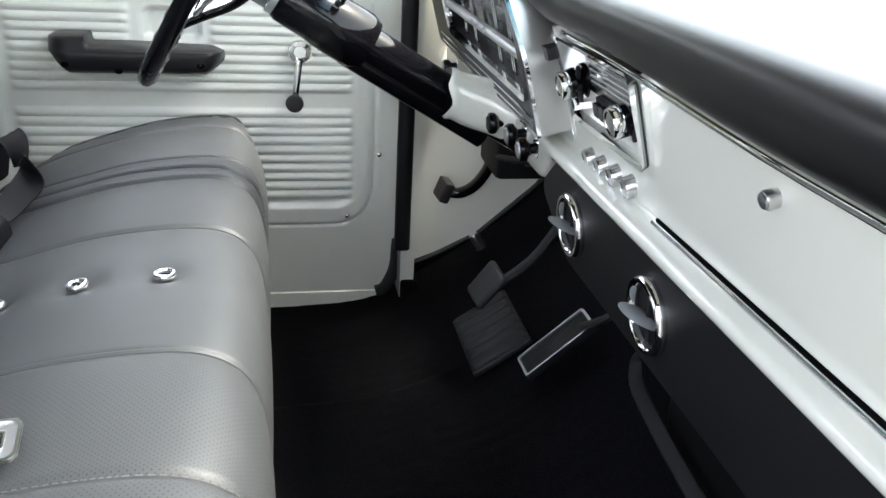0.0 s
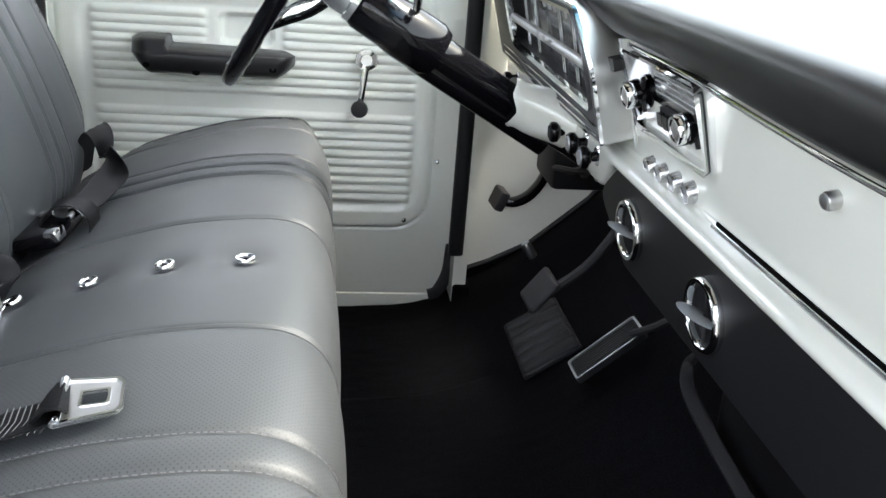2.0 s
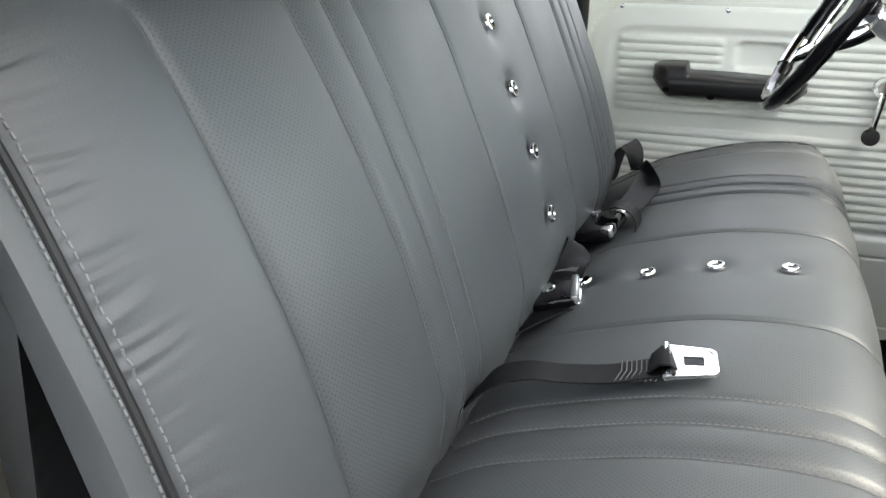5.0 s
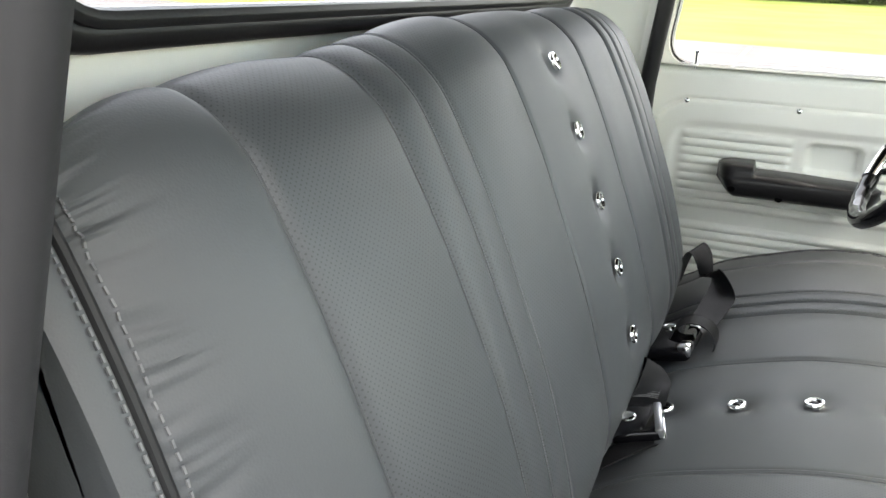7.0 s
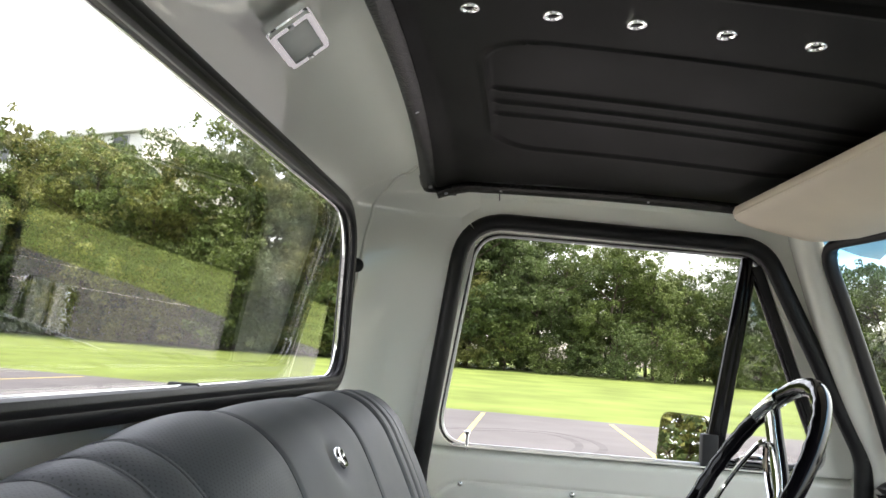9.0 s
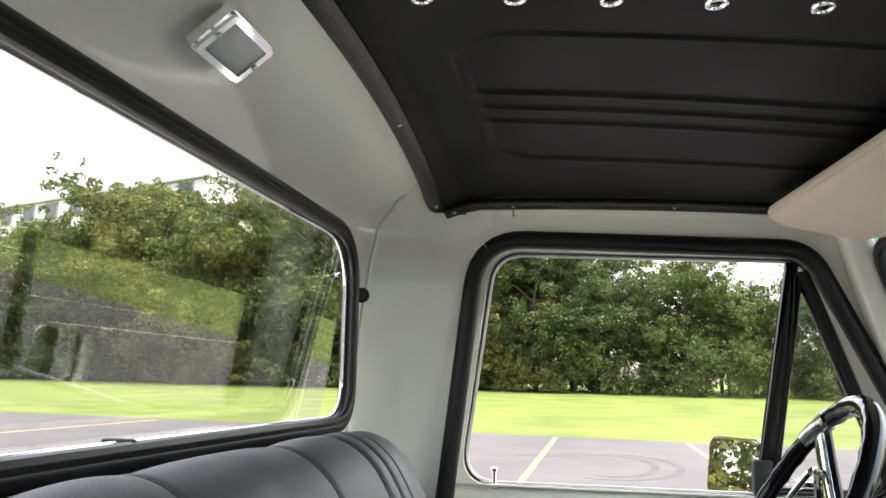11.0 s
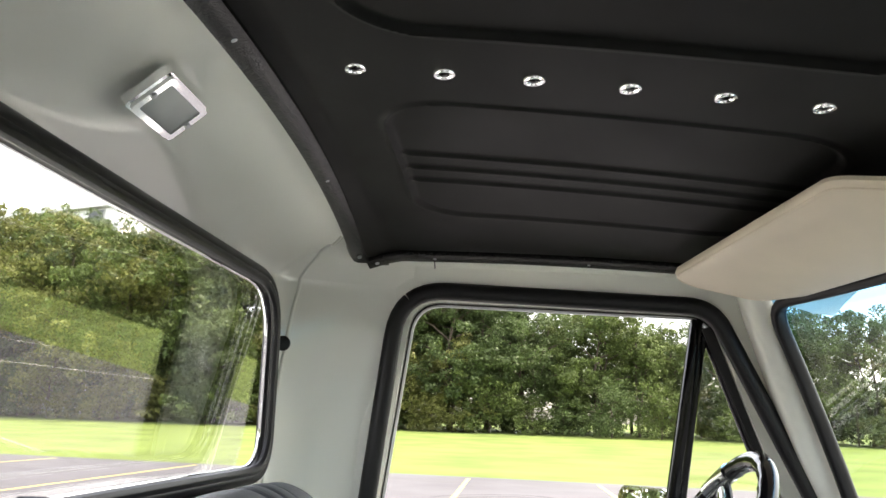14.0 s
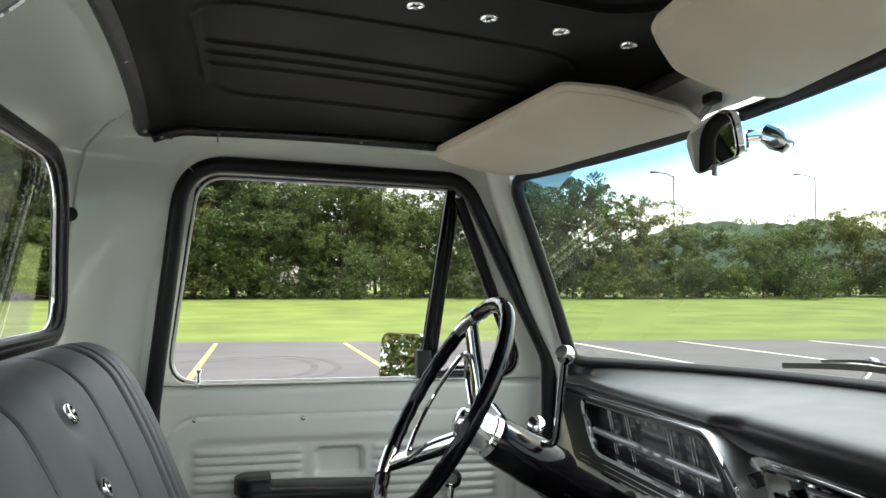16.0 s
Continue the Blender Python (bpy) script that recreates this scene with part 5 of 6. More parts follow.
def build_dash():
    d = thing("dashboard", "cream steel dashboard with a black padded top", "dashboard", (0.6, 0, 0.5))
    line = smooth_path([(0.505, 0, 0.722), (0.510, 0, 0.695), (0.513, 0, 0.679), (0.523, 0, 0.615), (0.530, 0, 0.571), (0.530, 0, 0.561), (0.521, 0, 0.558), (0.511, 0, 0.5545), (0.507, 0, 0.548), (0.511, 0, 0.541), (0.524, 0, 0.538), (0.56, 0, 0.540)], 10)
    def steel(u, v):
        p = line[round(u * (len(line) - 1))]
        y = -0.795 + 1.59 * v
        low = smoothstep(0.10, 0.19, y)
        z = p.z
        x = p.x
        if z < 0.56:
            k = (0.56 - z) / 0.022
            z = z - 0.046 * low * k * k
            x = x + 0.005 * low * min(1.0, 2 * k)
        return (x, y, z)
    cut = rounded([(0.690, 0.668), (0.262, 0.668), (0.190, 0.580), (0.672, 0.580)], [0.02, 0.04, 0.02, 0.02], 7)
    def hole(u, v):
        q = steel(u, v)
        return inside(cut, (q[1], q[2]))
    part("face", grid(len(line) - 1, 320, steel, hole), PAINT, d, "cream painted dash face with a rolled lower lip")
    # padded top
    padline = smooth_path([(0.515, 0, 0.690), (0.497, 0, 0.687), (0.484, 0, 0.692), (0.477, 0, 0.706), (0.474, 0, 0.722), (0.477, 0, 0.736), (0.487, 0, 0.745), (0.505, 0, 0.749), (0.54, 0, 0.752), (0.60, 0, 0.757), (0.68, 0, 0.764), (0.74, 0, 0.769)], 6)
    def pad(u, v):
        p = padline[round(u * (len(padline) - 1))]
        y = -0.755 + 1.51 * v
        e = smoothstep(0.69, 0.755, abs(y))
        t = max(0.0, (p.x - 0.50) / 0.24)
        back = shield(min(0.70, abs(y)), 0.785) - 0.0
        x = p.x if p.x < 0.50 else 0.50 + (back - 0.50) * t
        if abs(y) > 0.69:
            x = x + 0.012 * e * (1 if p.x < 0.52 else 0)
        over = smoothstep(0.105, 0.165, y)
        return (x - (0.018 * smoothstep(0.6, 0.74, abs(y)) + 0.020 * over) * (1 - t), y, p.z - 0.02 * e * smoothstep(0.69, 0.75, p.z) + (0.010 * smoothstep(-0.40, -0.02, y) + 0.021 * over) * (1 - smoothstep(0.69, 0.742, p.z)))
    part("pad", grid(len(padline) - 1, 150, pad), PADTOP, d, "black padded vinyl dash top")
    part("pad_trim", add_sweep(bmesh.new(), [on_face(y, 0.684 + 0.010 * smoothstep(-0.40, -0.02, y), 0.004) for y in [-0.74 + 0.05 * i for i in range(17)]], slab(0.004, 0.005, 0.4, 2), False, up=(0, 0, 1)), CHROME, d, "thin chrome strip under the pad")
    # glove box lid
    lid = rounded([(-0.148, 0.690), (-0.645, 0.690), (-0.645, 0.562), (-0.148, 0.562)], 0.006, 3)
    g = part("glovebox_lid", face_plate(lid, 0.0005, 0.0035, on_lid), PAINT, d, "cream glovebox lid")
    part("lid_gap", face_ring([Vector(p) for p in rounded([(-0.1455, 0.6925), (-0.6475, 0.6925), (-0.6475, 0.5595), (-0.1455, 0.5595)], 0.007, 3)], [Vector(p) for p in lid], 0.0002, 0.0012, None, on_lid), SEAM, g)
    part("lower_molding", add_sweep(bmesh.new(), [on_lid(y, 0.5605, 0.006) for y in (-0.142, -0.3, -0.5, -0.70)], slab(0.006, 0.0075, 0.35, 2), False, up=(0, 0, 1)), CHROME, g, "chrome and black lower molding")
    part("molding_inlay", add_sweep(bmesh.new(), [on_lid(y, 0.5652, 0.0045) for y in (-0.146, -0.3, -0.5, -0.70)], slab(0.0022, 0.0035, 0.3, 2), False, up=(0, 0, 1)), HOLE, g)
    k = control(g, "lid_knob", -0.333, 0.651, [(0.0086, -0.016), (0.0084, -0.012), (0.0068, -0.0105), (0.0072, -0.002), (0.0064, 0.0), (0.0, 0.0005)], SATIN, "satin silver push knob")
    control(k, "cap", -0.333, 0.651, [(0.0059, -0.001), (0.0056, 0.0012), (0.0043, 0.002), (0, 0.0022)], STEEL)
    # gauge cluster, standing proud of the dash under the pad
    def gp(y, z, h=0.0):
        return Vector((0.460 + (0.679 - z) * 0.28 - h * 0.963, y, z - h * 0.27))
    out = rounded([(0.735, 0.720), (0.150, 0.724), (0.104, 0.650), (0.104, 0.566), (0.745, 0.568)], [0.012, 0.030, 0.045, 0.004, 0.012], 7)
    rim = rounded([(0.622, 0.710), (0.168, 0.714), (0.140, 0.660), (0.142, 0.598), (0.628, 0.602)], [0.030, 0.026, 0.035, 0.012, 0.035], 7)
    inn = [Vector(p) for p in inset([Vector(p) for p in rim], 0.0065)]
    def shrunk(d):
        return inset([Vector(p) for p in out], d)
    c = part("instrument_panel", face_ring(out, shrunk(0.004), -0.055, -0.002, None, gp), SATIN, d, "silvery instrument panel housing with chrome edges")
    part("edge_trim", face_ring(out, shrunk(0.0038), -0.002, 0.0025, 0.002, gp), CHROME, c, "thin chrome edge")
    part("bezel", face_ring(shrunk(0.0041), rim, -0.030, 0.001, -0.004, gp), BEZEL, c, "dark brushed bezel")
    part("inner_ring", face_ring(rim, inn, -0.010, 0.0015, -0.001, gp), CHROME, c, "bright inner ring")
    part("gauge_face", face_plate(inset(inn, -0.004), -0.030, -0.026, gp), DARKGLASS, c, "silvery dark gauge faces")
    part("well", face_ring(inset(inn, -0.003), inn, -0.027, -0.008, None, gp), DULL, c, "dark well round the gauges")
    part("speed_bar", add_sweep(bmesh.new(), [gp(0.598, 0.651, -0.006), gp(0.150, 0.651, -0.006)], slab(0.013, 0.012, 0.45, 3), False, up=(0, 0, 1)), SILVER, c, "silver bar across the gauges")
    for y in (0.545, 0.535, 0.472, 0.462, 0.318, 0.308, 0.246, 0.236):
        part("divider", add_sweep(bmesh.new(), [gp(y - 0.012, 0.708, -0.017), gp(y + 0.008, 0.604, -0.017)], slab(0.003, 0.006, 0.3, 2), False, up=(0, 1, 0)), CHROME, c)
    for i in range(5):
        y = 0.44 - i * 0.032
        part("numeral_bar", face_plate([(y, 0.690), (y - 0.010, 0.690), (y - 0.010, 0.682), (y, 0.682)], -0.026, -0.0245, gp), SILVER, c)
    for i, y in enumerate((0.40, 0.36, 0.32)):
        part("bar_mark", face_plate(rounded([(y, 0.658), (y - 0.012, 0.658), (y - 0.012, 0.650), (y, 0.650)], 0.003, 3), -0.001, 0.002, gp), SILVER, c)
    for z, w in ((0.590, 0.0035), (0.578, 0.0030)):
        part("foot_strip", add_sweep(bmesh.new(), [gp(0.700, z + 0.001, 0.0015), gp(0.118, z - 0.002, 0.0015)], slab(w, 0.003, 0.4, 2), False, up=(0, 0, 1)), CHROME, c, "bright strip along the foot")
    # switch block between gauges and radio
    part("switch_block", face_plate(rounded([(0.134, 0.674), (0.094, 0.674), (0.092, 0.660), (0.132, 0.660)], 0.003, 2), -0.014, 0.014), MATTE, d, "black plastic switch block")
    part("switch_plate", face_plate(rounded([(0.125, 0.690), (0.112, 0.690), (0.090, 0.572), (0.103, 0.572)], 0.004, 2), -0.020, -0.004), PAINT, d, "raised cream panel")
    part("panel_molding", add_sweep(bmesh.new(), [on_face(0.108, 0.585, -0.006), on_face(0.098, 0.563, -0.006), on_face(0.055, 0.556, -0.006)], slab(0.003, 0.006, 0.3, 2), False, up=(-1, 0, 0)), CHROME, d)
    # radio
    ro = [Vector(p) for p in rounded([(0.098, 0.686), (-0.115, 0.688), (-0.132, 0.603), (0.068, 0.602)], 0.005, 3)]
    r = part("radio", face_ring(ro, inset(ro, 0.005), -0.020, 0.004, 0.002), CHROME, d, "chrome faced radio with two knobs")
    part("radio_face", face_plate(inset(ro, 0.0051), -0.016, -0.011), SMOKED, r, "mirror bright radio face")
    part("dial", face_plate(rounded([(0.020, 0.674), (-0.105, 0.674), (-0.108, 0.646), (0.018, 0.646)], 0.004, 2), -0.011, -0.007), DARKGLASS, r, "dark tuning dial")
    for i in range(4):
        part("dial_line", face_plate([(0.015, 0.670 - i * 0.006), (-0.10, 0.670 - i * 0.006), (-0.10, 0.6685 - i * 0.006), (0.015, 0.6685 - i * 0.006)], -0.007, -0.0062), SILVER, r)
    part("key_slot", face_plate(rounded([(0.010, 0.637), (-0.072, 0.637), (-0.072, 0.616), (0.010, 0.616)], 0.003, 2), -0.011, -0.007), MATTE, r, "black push button bank")
    for i in range(5):
        y = 0.008 - i * 0.016
        part("push_key", face_plate(rounded([(y, 0.632), (y - 0.014, 0.632), (y - 0.014, 0.618), (y, 0.618)], 0.002, 2), -0.007, -0.002), BLACK, r)
    for y in (0.054, -0.096):
        kn = control(r, "tuning_knob", y, 0.642, [(0.019, -0.011), (0.019, -0.008), (0.010, -0.006), (0.010, 0.000), (0.0155, 0.001), (0.0155, 0.007)], BLACK, "black radio knob")
        for j in range(3):
            a = 2.2 * j
            q = on_face(y + 0.021 * math.cos(a), 0.642 + 0.021 * math.sin(a), -0.003)
            part("wing", add_sweep(bmesh.new(), [on_face(y, 0.642, -0.003), q], slab(0.008, 0.004, 0.4, 2), False, up=tuple(FACE_N)), MATTE, kn)
        control(kn, "rim", y, 0.642, [(0.0125, 0.006), (0.0155, 0.007), (0.0155, 0.015), (0.0140, 0.0175), (0.0115, 0.0175), (0.0105, 0.0155), (0.0, 0.0155)], CHROME, "knurled chrome rim")
        control(kn, "cap", y, 0.642, [(0.0102, 0.0158), (0.008, 0.0172), (0.0, 0.0176)], SATIN)
    # heater knobs on their silver plate
    h = part("heater_controls", face_plate(rounded([(0.048, 0.577), (-0.096, 0.583), (-0.096, 0.558), (0.048, 0.552)], 0.011, 5), -0.016, -0.0075), STEEL, d, "silver heater control plate")
    for y, z in ((0.037, 0.5635), (0.000, 0.566), (-0.039, 0.569), (-0.078, 0.571)):
        kk = control(h, "heater_knob", y, z, [(0.0128, -0.008), (0.0122, -0.004), (0.0118, -0.003), (0.0113, 0.004), (0.0106, 0.0058), (0.0092, 0.0058), (0.0088, 0.0048), (0.0, 0.0048)], NICKEL, "silver heater knob")
        control(kk, "cap", y, z, [(0.0085, 0.0046), (0.0080, 0.0056), (0.0, 0.0062)], STEEL)
        part("pointer", add_sweep(bmesh.new(), [on_face(y, z, 0.0066), on_face(y + 0.005, z + 0.006, 0.0066)], slab(0.0016, 0.0008, 0.3, 1), False, up=tuple(FACE_N)), MATTE, kk)
    # pull knobs
    for y, z, nm, out in ((0.298, 0.536, "light_knob", 0.036), (0.237, 0.536, "wiper_knob", 0.026), (0.180, 0.533, "lighter_knob", 0.025), (0.696, 0.533, "vent_knob", 0.026)):
        sc = 0.8 if y > 0.6 else 1.0
        m = aim((0.517, y, z), (-1, 0, -0.1))
        b = part(nm, lathe([(0.0155 * sc, -0.002), (0.0155 * sc, 0.003), (0.012 * sc, 0.006), (0.009 * sc, 0.006), (0.0085 * sc, 0.003), (0.0, 0.003)], m, 22), CHROME, d, "black pull knob in a chrome collar")
        part("stem", lathe([(0.0066 * sc, 0.0), (0.0066 * sc, out - 0.012), (0.0105 * sc, out - 0.010), (0.0145 * sc, out - 0.006), (0.0150 * sc, out), (0.0130 * sc, out + 0.003), (0.0, out + 0.0035)], m, 24), BLACK, b)
        part("cap", lathe([(0.0105 * sc, out + 0.0030), (0.0095 * sc, out + 0.0048), (0.0, out + 0.0052)], m, 18), DULL if nm == "light_knob" else SILVER, b)
    # under-dash vent panel
    p = thing("vent_panel", "black under-dash air panel with round chrome vents", "air vent panel", (0.53, -0.3, 0.42))
    def vp(y, z, h=0.0):
        return Vector((0.521 + (0.53 - z) * 0.12 - h * 0.993, y, z - h * 0.12))
    ol = rounded([(0.105, 0.541), (-0.78, 0.543), (-0.78, 0.428), (0.07, 0.428), (0.178, 0.488)], [0.05, 0.01, 0.01, 0.02, 0.02], 6)
    bm = bmesh.new()
    a, b2, c2 = [bm.verts.new(vp(q[0], q[1], 0.004)) for q in ol], [bm.verts.new(vp(q[0], q[1], 0.0)) for q in ol], [bm.verts.new(vp(q[0], q[1], -0.03)) for q in ol]
    bm.faces.new(a)
    for A2, B2 in ((a, b2), (b2, c2)):
        for i in range(len(a)):
            bm.faces.new((A2[i - 1], A2[i], B2[i], B2[i - 1]))
    part("panel", bm, PANEL, p, "black panel")
    for y in (0.046, -0.172):
        n = Vector((-0.993, 0, -0.12))
        m = aim(vp(y, 0.4835, 0.004), n, (0, 1, 0))
        v = part("vent", lathe([(0.0365, -0.002), (0.0378, 0.003), (0.0372, 0.007), (0.0350, 0.0095), (0.0318, 0.0095), (0.0298, 0.007), (0.0290, 0.002), (0.0285, -0.02)], m, 40), CHROME, p, "round chrome air vent")
        part("throat", lathe([(0.0288, -0.018), (0.0288, 0.003), (0.0282, 0.003), (0.0275, -0.015), (0.0, -0.016)], m, 30), MATTE, v)
        bm = bmesh.new()
        add_lathe(bm, [(0.0, -0.003), (0.020, -0.002), (0.024, 0.0), (0.020, 0.002), (0.0, 0.003)], m @ Matrix.Translation((0.000, 0.0, 0.010)) @ pose(0, 0, 0, 0, 115, 0) @ Matrix.Diagonal((0.85, 1.12, 0.6, 1)), 24)
        part("flap", bm, CLEARBLUE, v, "translucent pale vent flap")
        part("crossbar", add_sweep(bmesh.new(), [m @ Vector((-0.027, 0, 0.002)), m @ Vector((0.027, 0, 0.002))], slab(0.003, 0.004, 0.3, 1), False, up=(0, 0, 1)), MATTE, v)
    ac = thing("air_unit", "matte black air unit under the dash", "air unit", (0.66, -0.35, 0.3))
    part("case", box((0.625, -0.70, 0.24), (0.80, -0.03, 0.46), 0.03, 3), DULL, ac)
    part("hose_rim", add_sweep(bmesh.new(), smooth_path([(0.615, 0.0, 0.345), (0.607, 0.006, 0.325), (0.600, -0.02, 0.305), (0.598, -0.08, 0.294), (0.594, -0.16, 0.289), (0.588, -0.30, 0.286), (0.58, -0.70, 0.28)], 5), slab(0.018, 0.008, 0.4, 2), False, up=(-0.45, 0, 0.9)), DULL, ac, "curved rim of the air box")


build_dash()


# ---- steering column and wheel ----
AX = Vector((0.865, 0, -0.505))
WC = Vector((0.124, 0.35, 0.737))
WUP = Vector((0.505, 0, 0.865))


def build_steering():
    s = thing("steering_column", "gloss black steering column with a cream dash shroud", "steering column", (0.45, 0.35, 0.5))
    base = WC + AX * 0.06
    m = aim(base, AX, (0, 1, 0))
    part("hub", lathe([(0.0, -0.034), (0.014, -0.033), (0.020, -0.028), (0.022, -0.016), (0.027, -0.012), (0.030, 0.004), (0.030, 0.022), (0.033, 0.024), (0.033, 0.034)], m, 36), CHROME, s, "chrome hub and horn cap")
    part("collar", lathe([(0.0332, 0.033), (0.036, 0.040), (0.037, 0.085), (0.039, 0.10), (0.040, 0.15), (0.034, 0.165), (0.0, 0.166)], m, 32), BLACK, s)
    part("tube", lathe([(0.027, 0.15), (0.027, 0.345), (0.020, 0.36), (0.018, 0.55)], m, 28), BLACK, s)
    part("lower_tube", lathe([(0.0205, 0.14), (0.0205, 0.37), (0.0, 0.375)], aim(base - WUP * 0.0205, AX, (0, 1, 0)), 24), BLACK, s)
    def cover(u, v):
        """A pressed cover that flares from a lip round the column into the dash."""
        t = v
        lower = 1 - smoothstep(-0.2, 0.5, math.sin(2 * math.pi * u))
        c = Vector((0.416, 0.35, 0.568)) + Vector((0.104, 0, -0.030)) * t + AX * (0.020 * lower * (1 - t))
        an = 2 * math.pi * u
        ry = 0.034 + 0.036 * t ** 1.2 + 0.003 * math.exp(-((t - 0.05) / 0.06) ** 2)
        rz = 0.032 + 0.010 * t + 0.003 * math.exp(-((t - 0.05) / 0.06) ** 2)
        fold = 1 + 0.05 * math.sin(3 * an + 0.8) * math.sin(math.pi * min(1, t * 1.3)) + 0.03 * math.sin(5 * an) * t
        return c + Vector((0, 1, 0)) * (ry * fold * math.cos(an)) + WUP * (rz * fold * math.sin(an))
    part("shroud", grid(40, 16, cover), PAINT, s, "cream painted column shroud")
    # shift lever
    lv = part("shift_lever", tube(smooth_path([(0.275, 0.318, 0.683), (0.277, 0.285, 0.690), (0.276, 0.262, 0.71), (0.268, 0.225, 0.765), (0.262, 0.195, 0.81), (0.259, 0.182, 0.824)], 5), 0.0055, 10, up=(1, 0, 0)), CHROME, s, "slim chrome shift lever")
    part("knob", lathe([(0.0, -0.012), (0.009, -0.010), (0.0135, -0.003), (0.0135, 0.004), (0.010, 0.010), (0.0, 0.012)], aim((0.259, 0.180, 0.827), (-0.6, -0.5, 0.5)), 20), CHROME, lv, "chrome lever knob")
    part("knob_face", lathe([(0.0100, 0.0098), (0.0085, 0.0118), (0.0, 0.0128)], aim((0.259, 0.180, 0.827), (-0.6, -0.5, 0.5)), 20), SATIN, lv)
    part("signal_lever", tube(smooth_path([(0.262, 0.382, 0.675), (0.258, 0.42, 0.69), (0.245, 0.49, 0.72)], 4), 0.004, 8), CHROME, s, "chrome turn signal lever")
    part("key_switch", lathe([(0.013, -0.002), (0.013, 0.008), (0.010, 0.011), (0.0, 0.012)], aim((0.262, 0.315, 0.712), (-0.2, -0.9, 0.5)), 18), CHROME, s)
    # wheel
    w = thing("steering_wheel", "black rimmed steering wheel with chrome spokes", "steering wheel", tuple(WC))
    path = []
    n = 96
    for i in range(n):
        a = 2 * math.pi * i / n
        path.append(WC + 0.179 * (math.cos(a) * WUP + math.sin(a) * Vector((0, 1, 0))))
    bm = bmesh.new()
    rings = []
    for i, p in enumerate(path):
        a = 2 * math.pi * i / n
        rad = (p - WC).normalized()
        bump = 1 + 0.07 * math.cos(a * 32)
        ring = []
        for q in range(12):
            b = 2 * math.pi * q / 12
            grip = bump if math.cos(b) < 0.2 else 1.0
            ring.append(bm.verts.new(p + (rad * math.cos(b) * 0.0125 + AX * math.sin(b) * 0.0115) * grip))
        rings.append(ring)
    for i in range(n):
        A2, B2 = rings[i], rings[(i + 1) % n]
        for q in range(12):
            bm.faces.new((A2[q], A2[(q + 1) % 12], B2[(q + 1) % 12], B2[q]))
    part("rim", bm, BLACK, w, "gloss black finger-grip rim")
    hub = WC + AX * 0.062
    for a in (37, 133):
        t = radians(a)
        dv = math.cos(t) * WUP + math.sin(t) * Vector((0, 1, 0))
        pts = [hub + dv * 0.024, hub + dv * 0.07 - AX * 0.012, hub + dv * 0.125 - AX * 0.036, WC + dv * 0.172 + AX * 0.006]
        sp = part("spoke", add_sweep(bmesh.new(), smooth_path(pts, 4), slab(0.030, 0.010, 0.4, 2), False, up=tuple(-AX)), BLACK, w, "black spoke with a chrome face")
        part("spoke_face", add_sweep(bmesh.new(), smooth_path([q - AX * 0.0062 for q in pts], 4), slab(0.022, 0.004, 0.4, 2), False, up=tuple(-AX)), CHROME, sp)
        part("rim_insert", add_sweep(bmesh.new(), [WC + 0.1785 * (math.cos(t + e) * WUP + math.sin(t + e) * Vector((0, 1, 0))) - AX * 0.001 for e in [-0.16 + 0.04 * i for i in range(9)]], circle(0.0128, 12), False, up=tuple(AX)), CHROME, sp, "chrome rim insert")
    def around(a, r, off):
        return WC + AX * off + (math.cos(radians(a)) * WUP + math.sin(radians(a)) * Vector((0, 1, 0))) * r
    ring = [around(40, 0.035, 0.045), around(38, 0.085, 0.022), around(39, 0.118, 0.014)] + [around(a, 0.128, 0.012) for a in range(46, 136, 8)] + [around(140, 0.124, 0.013), around(141, 0.110, 0.016), around(137, 0.080, 0.024), around(135, 0.035, 0.045)]
    part("horn_ring", tube(smooth_path(ring, 3), 0.004, 8, up=tuple(AX)), CHROME, w, "thin chrome horn ring")


build_steering()


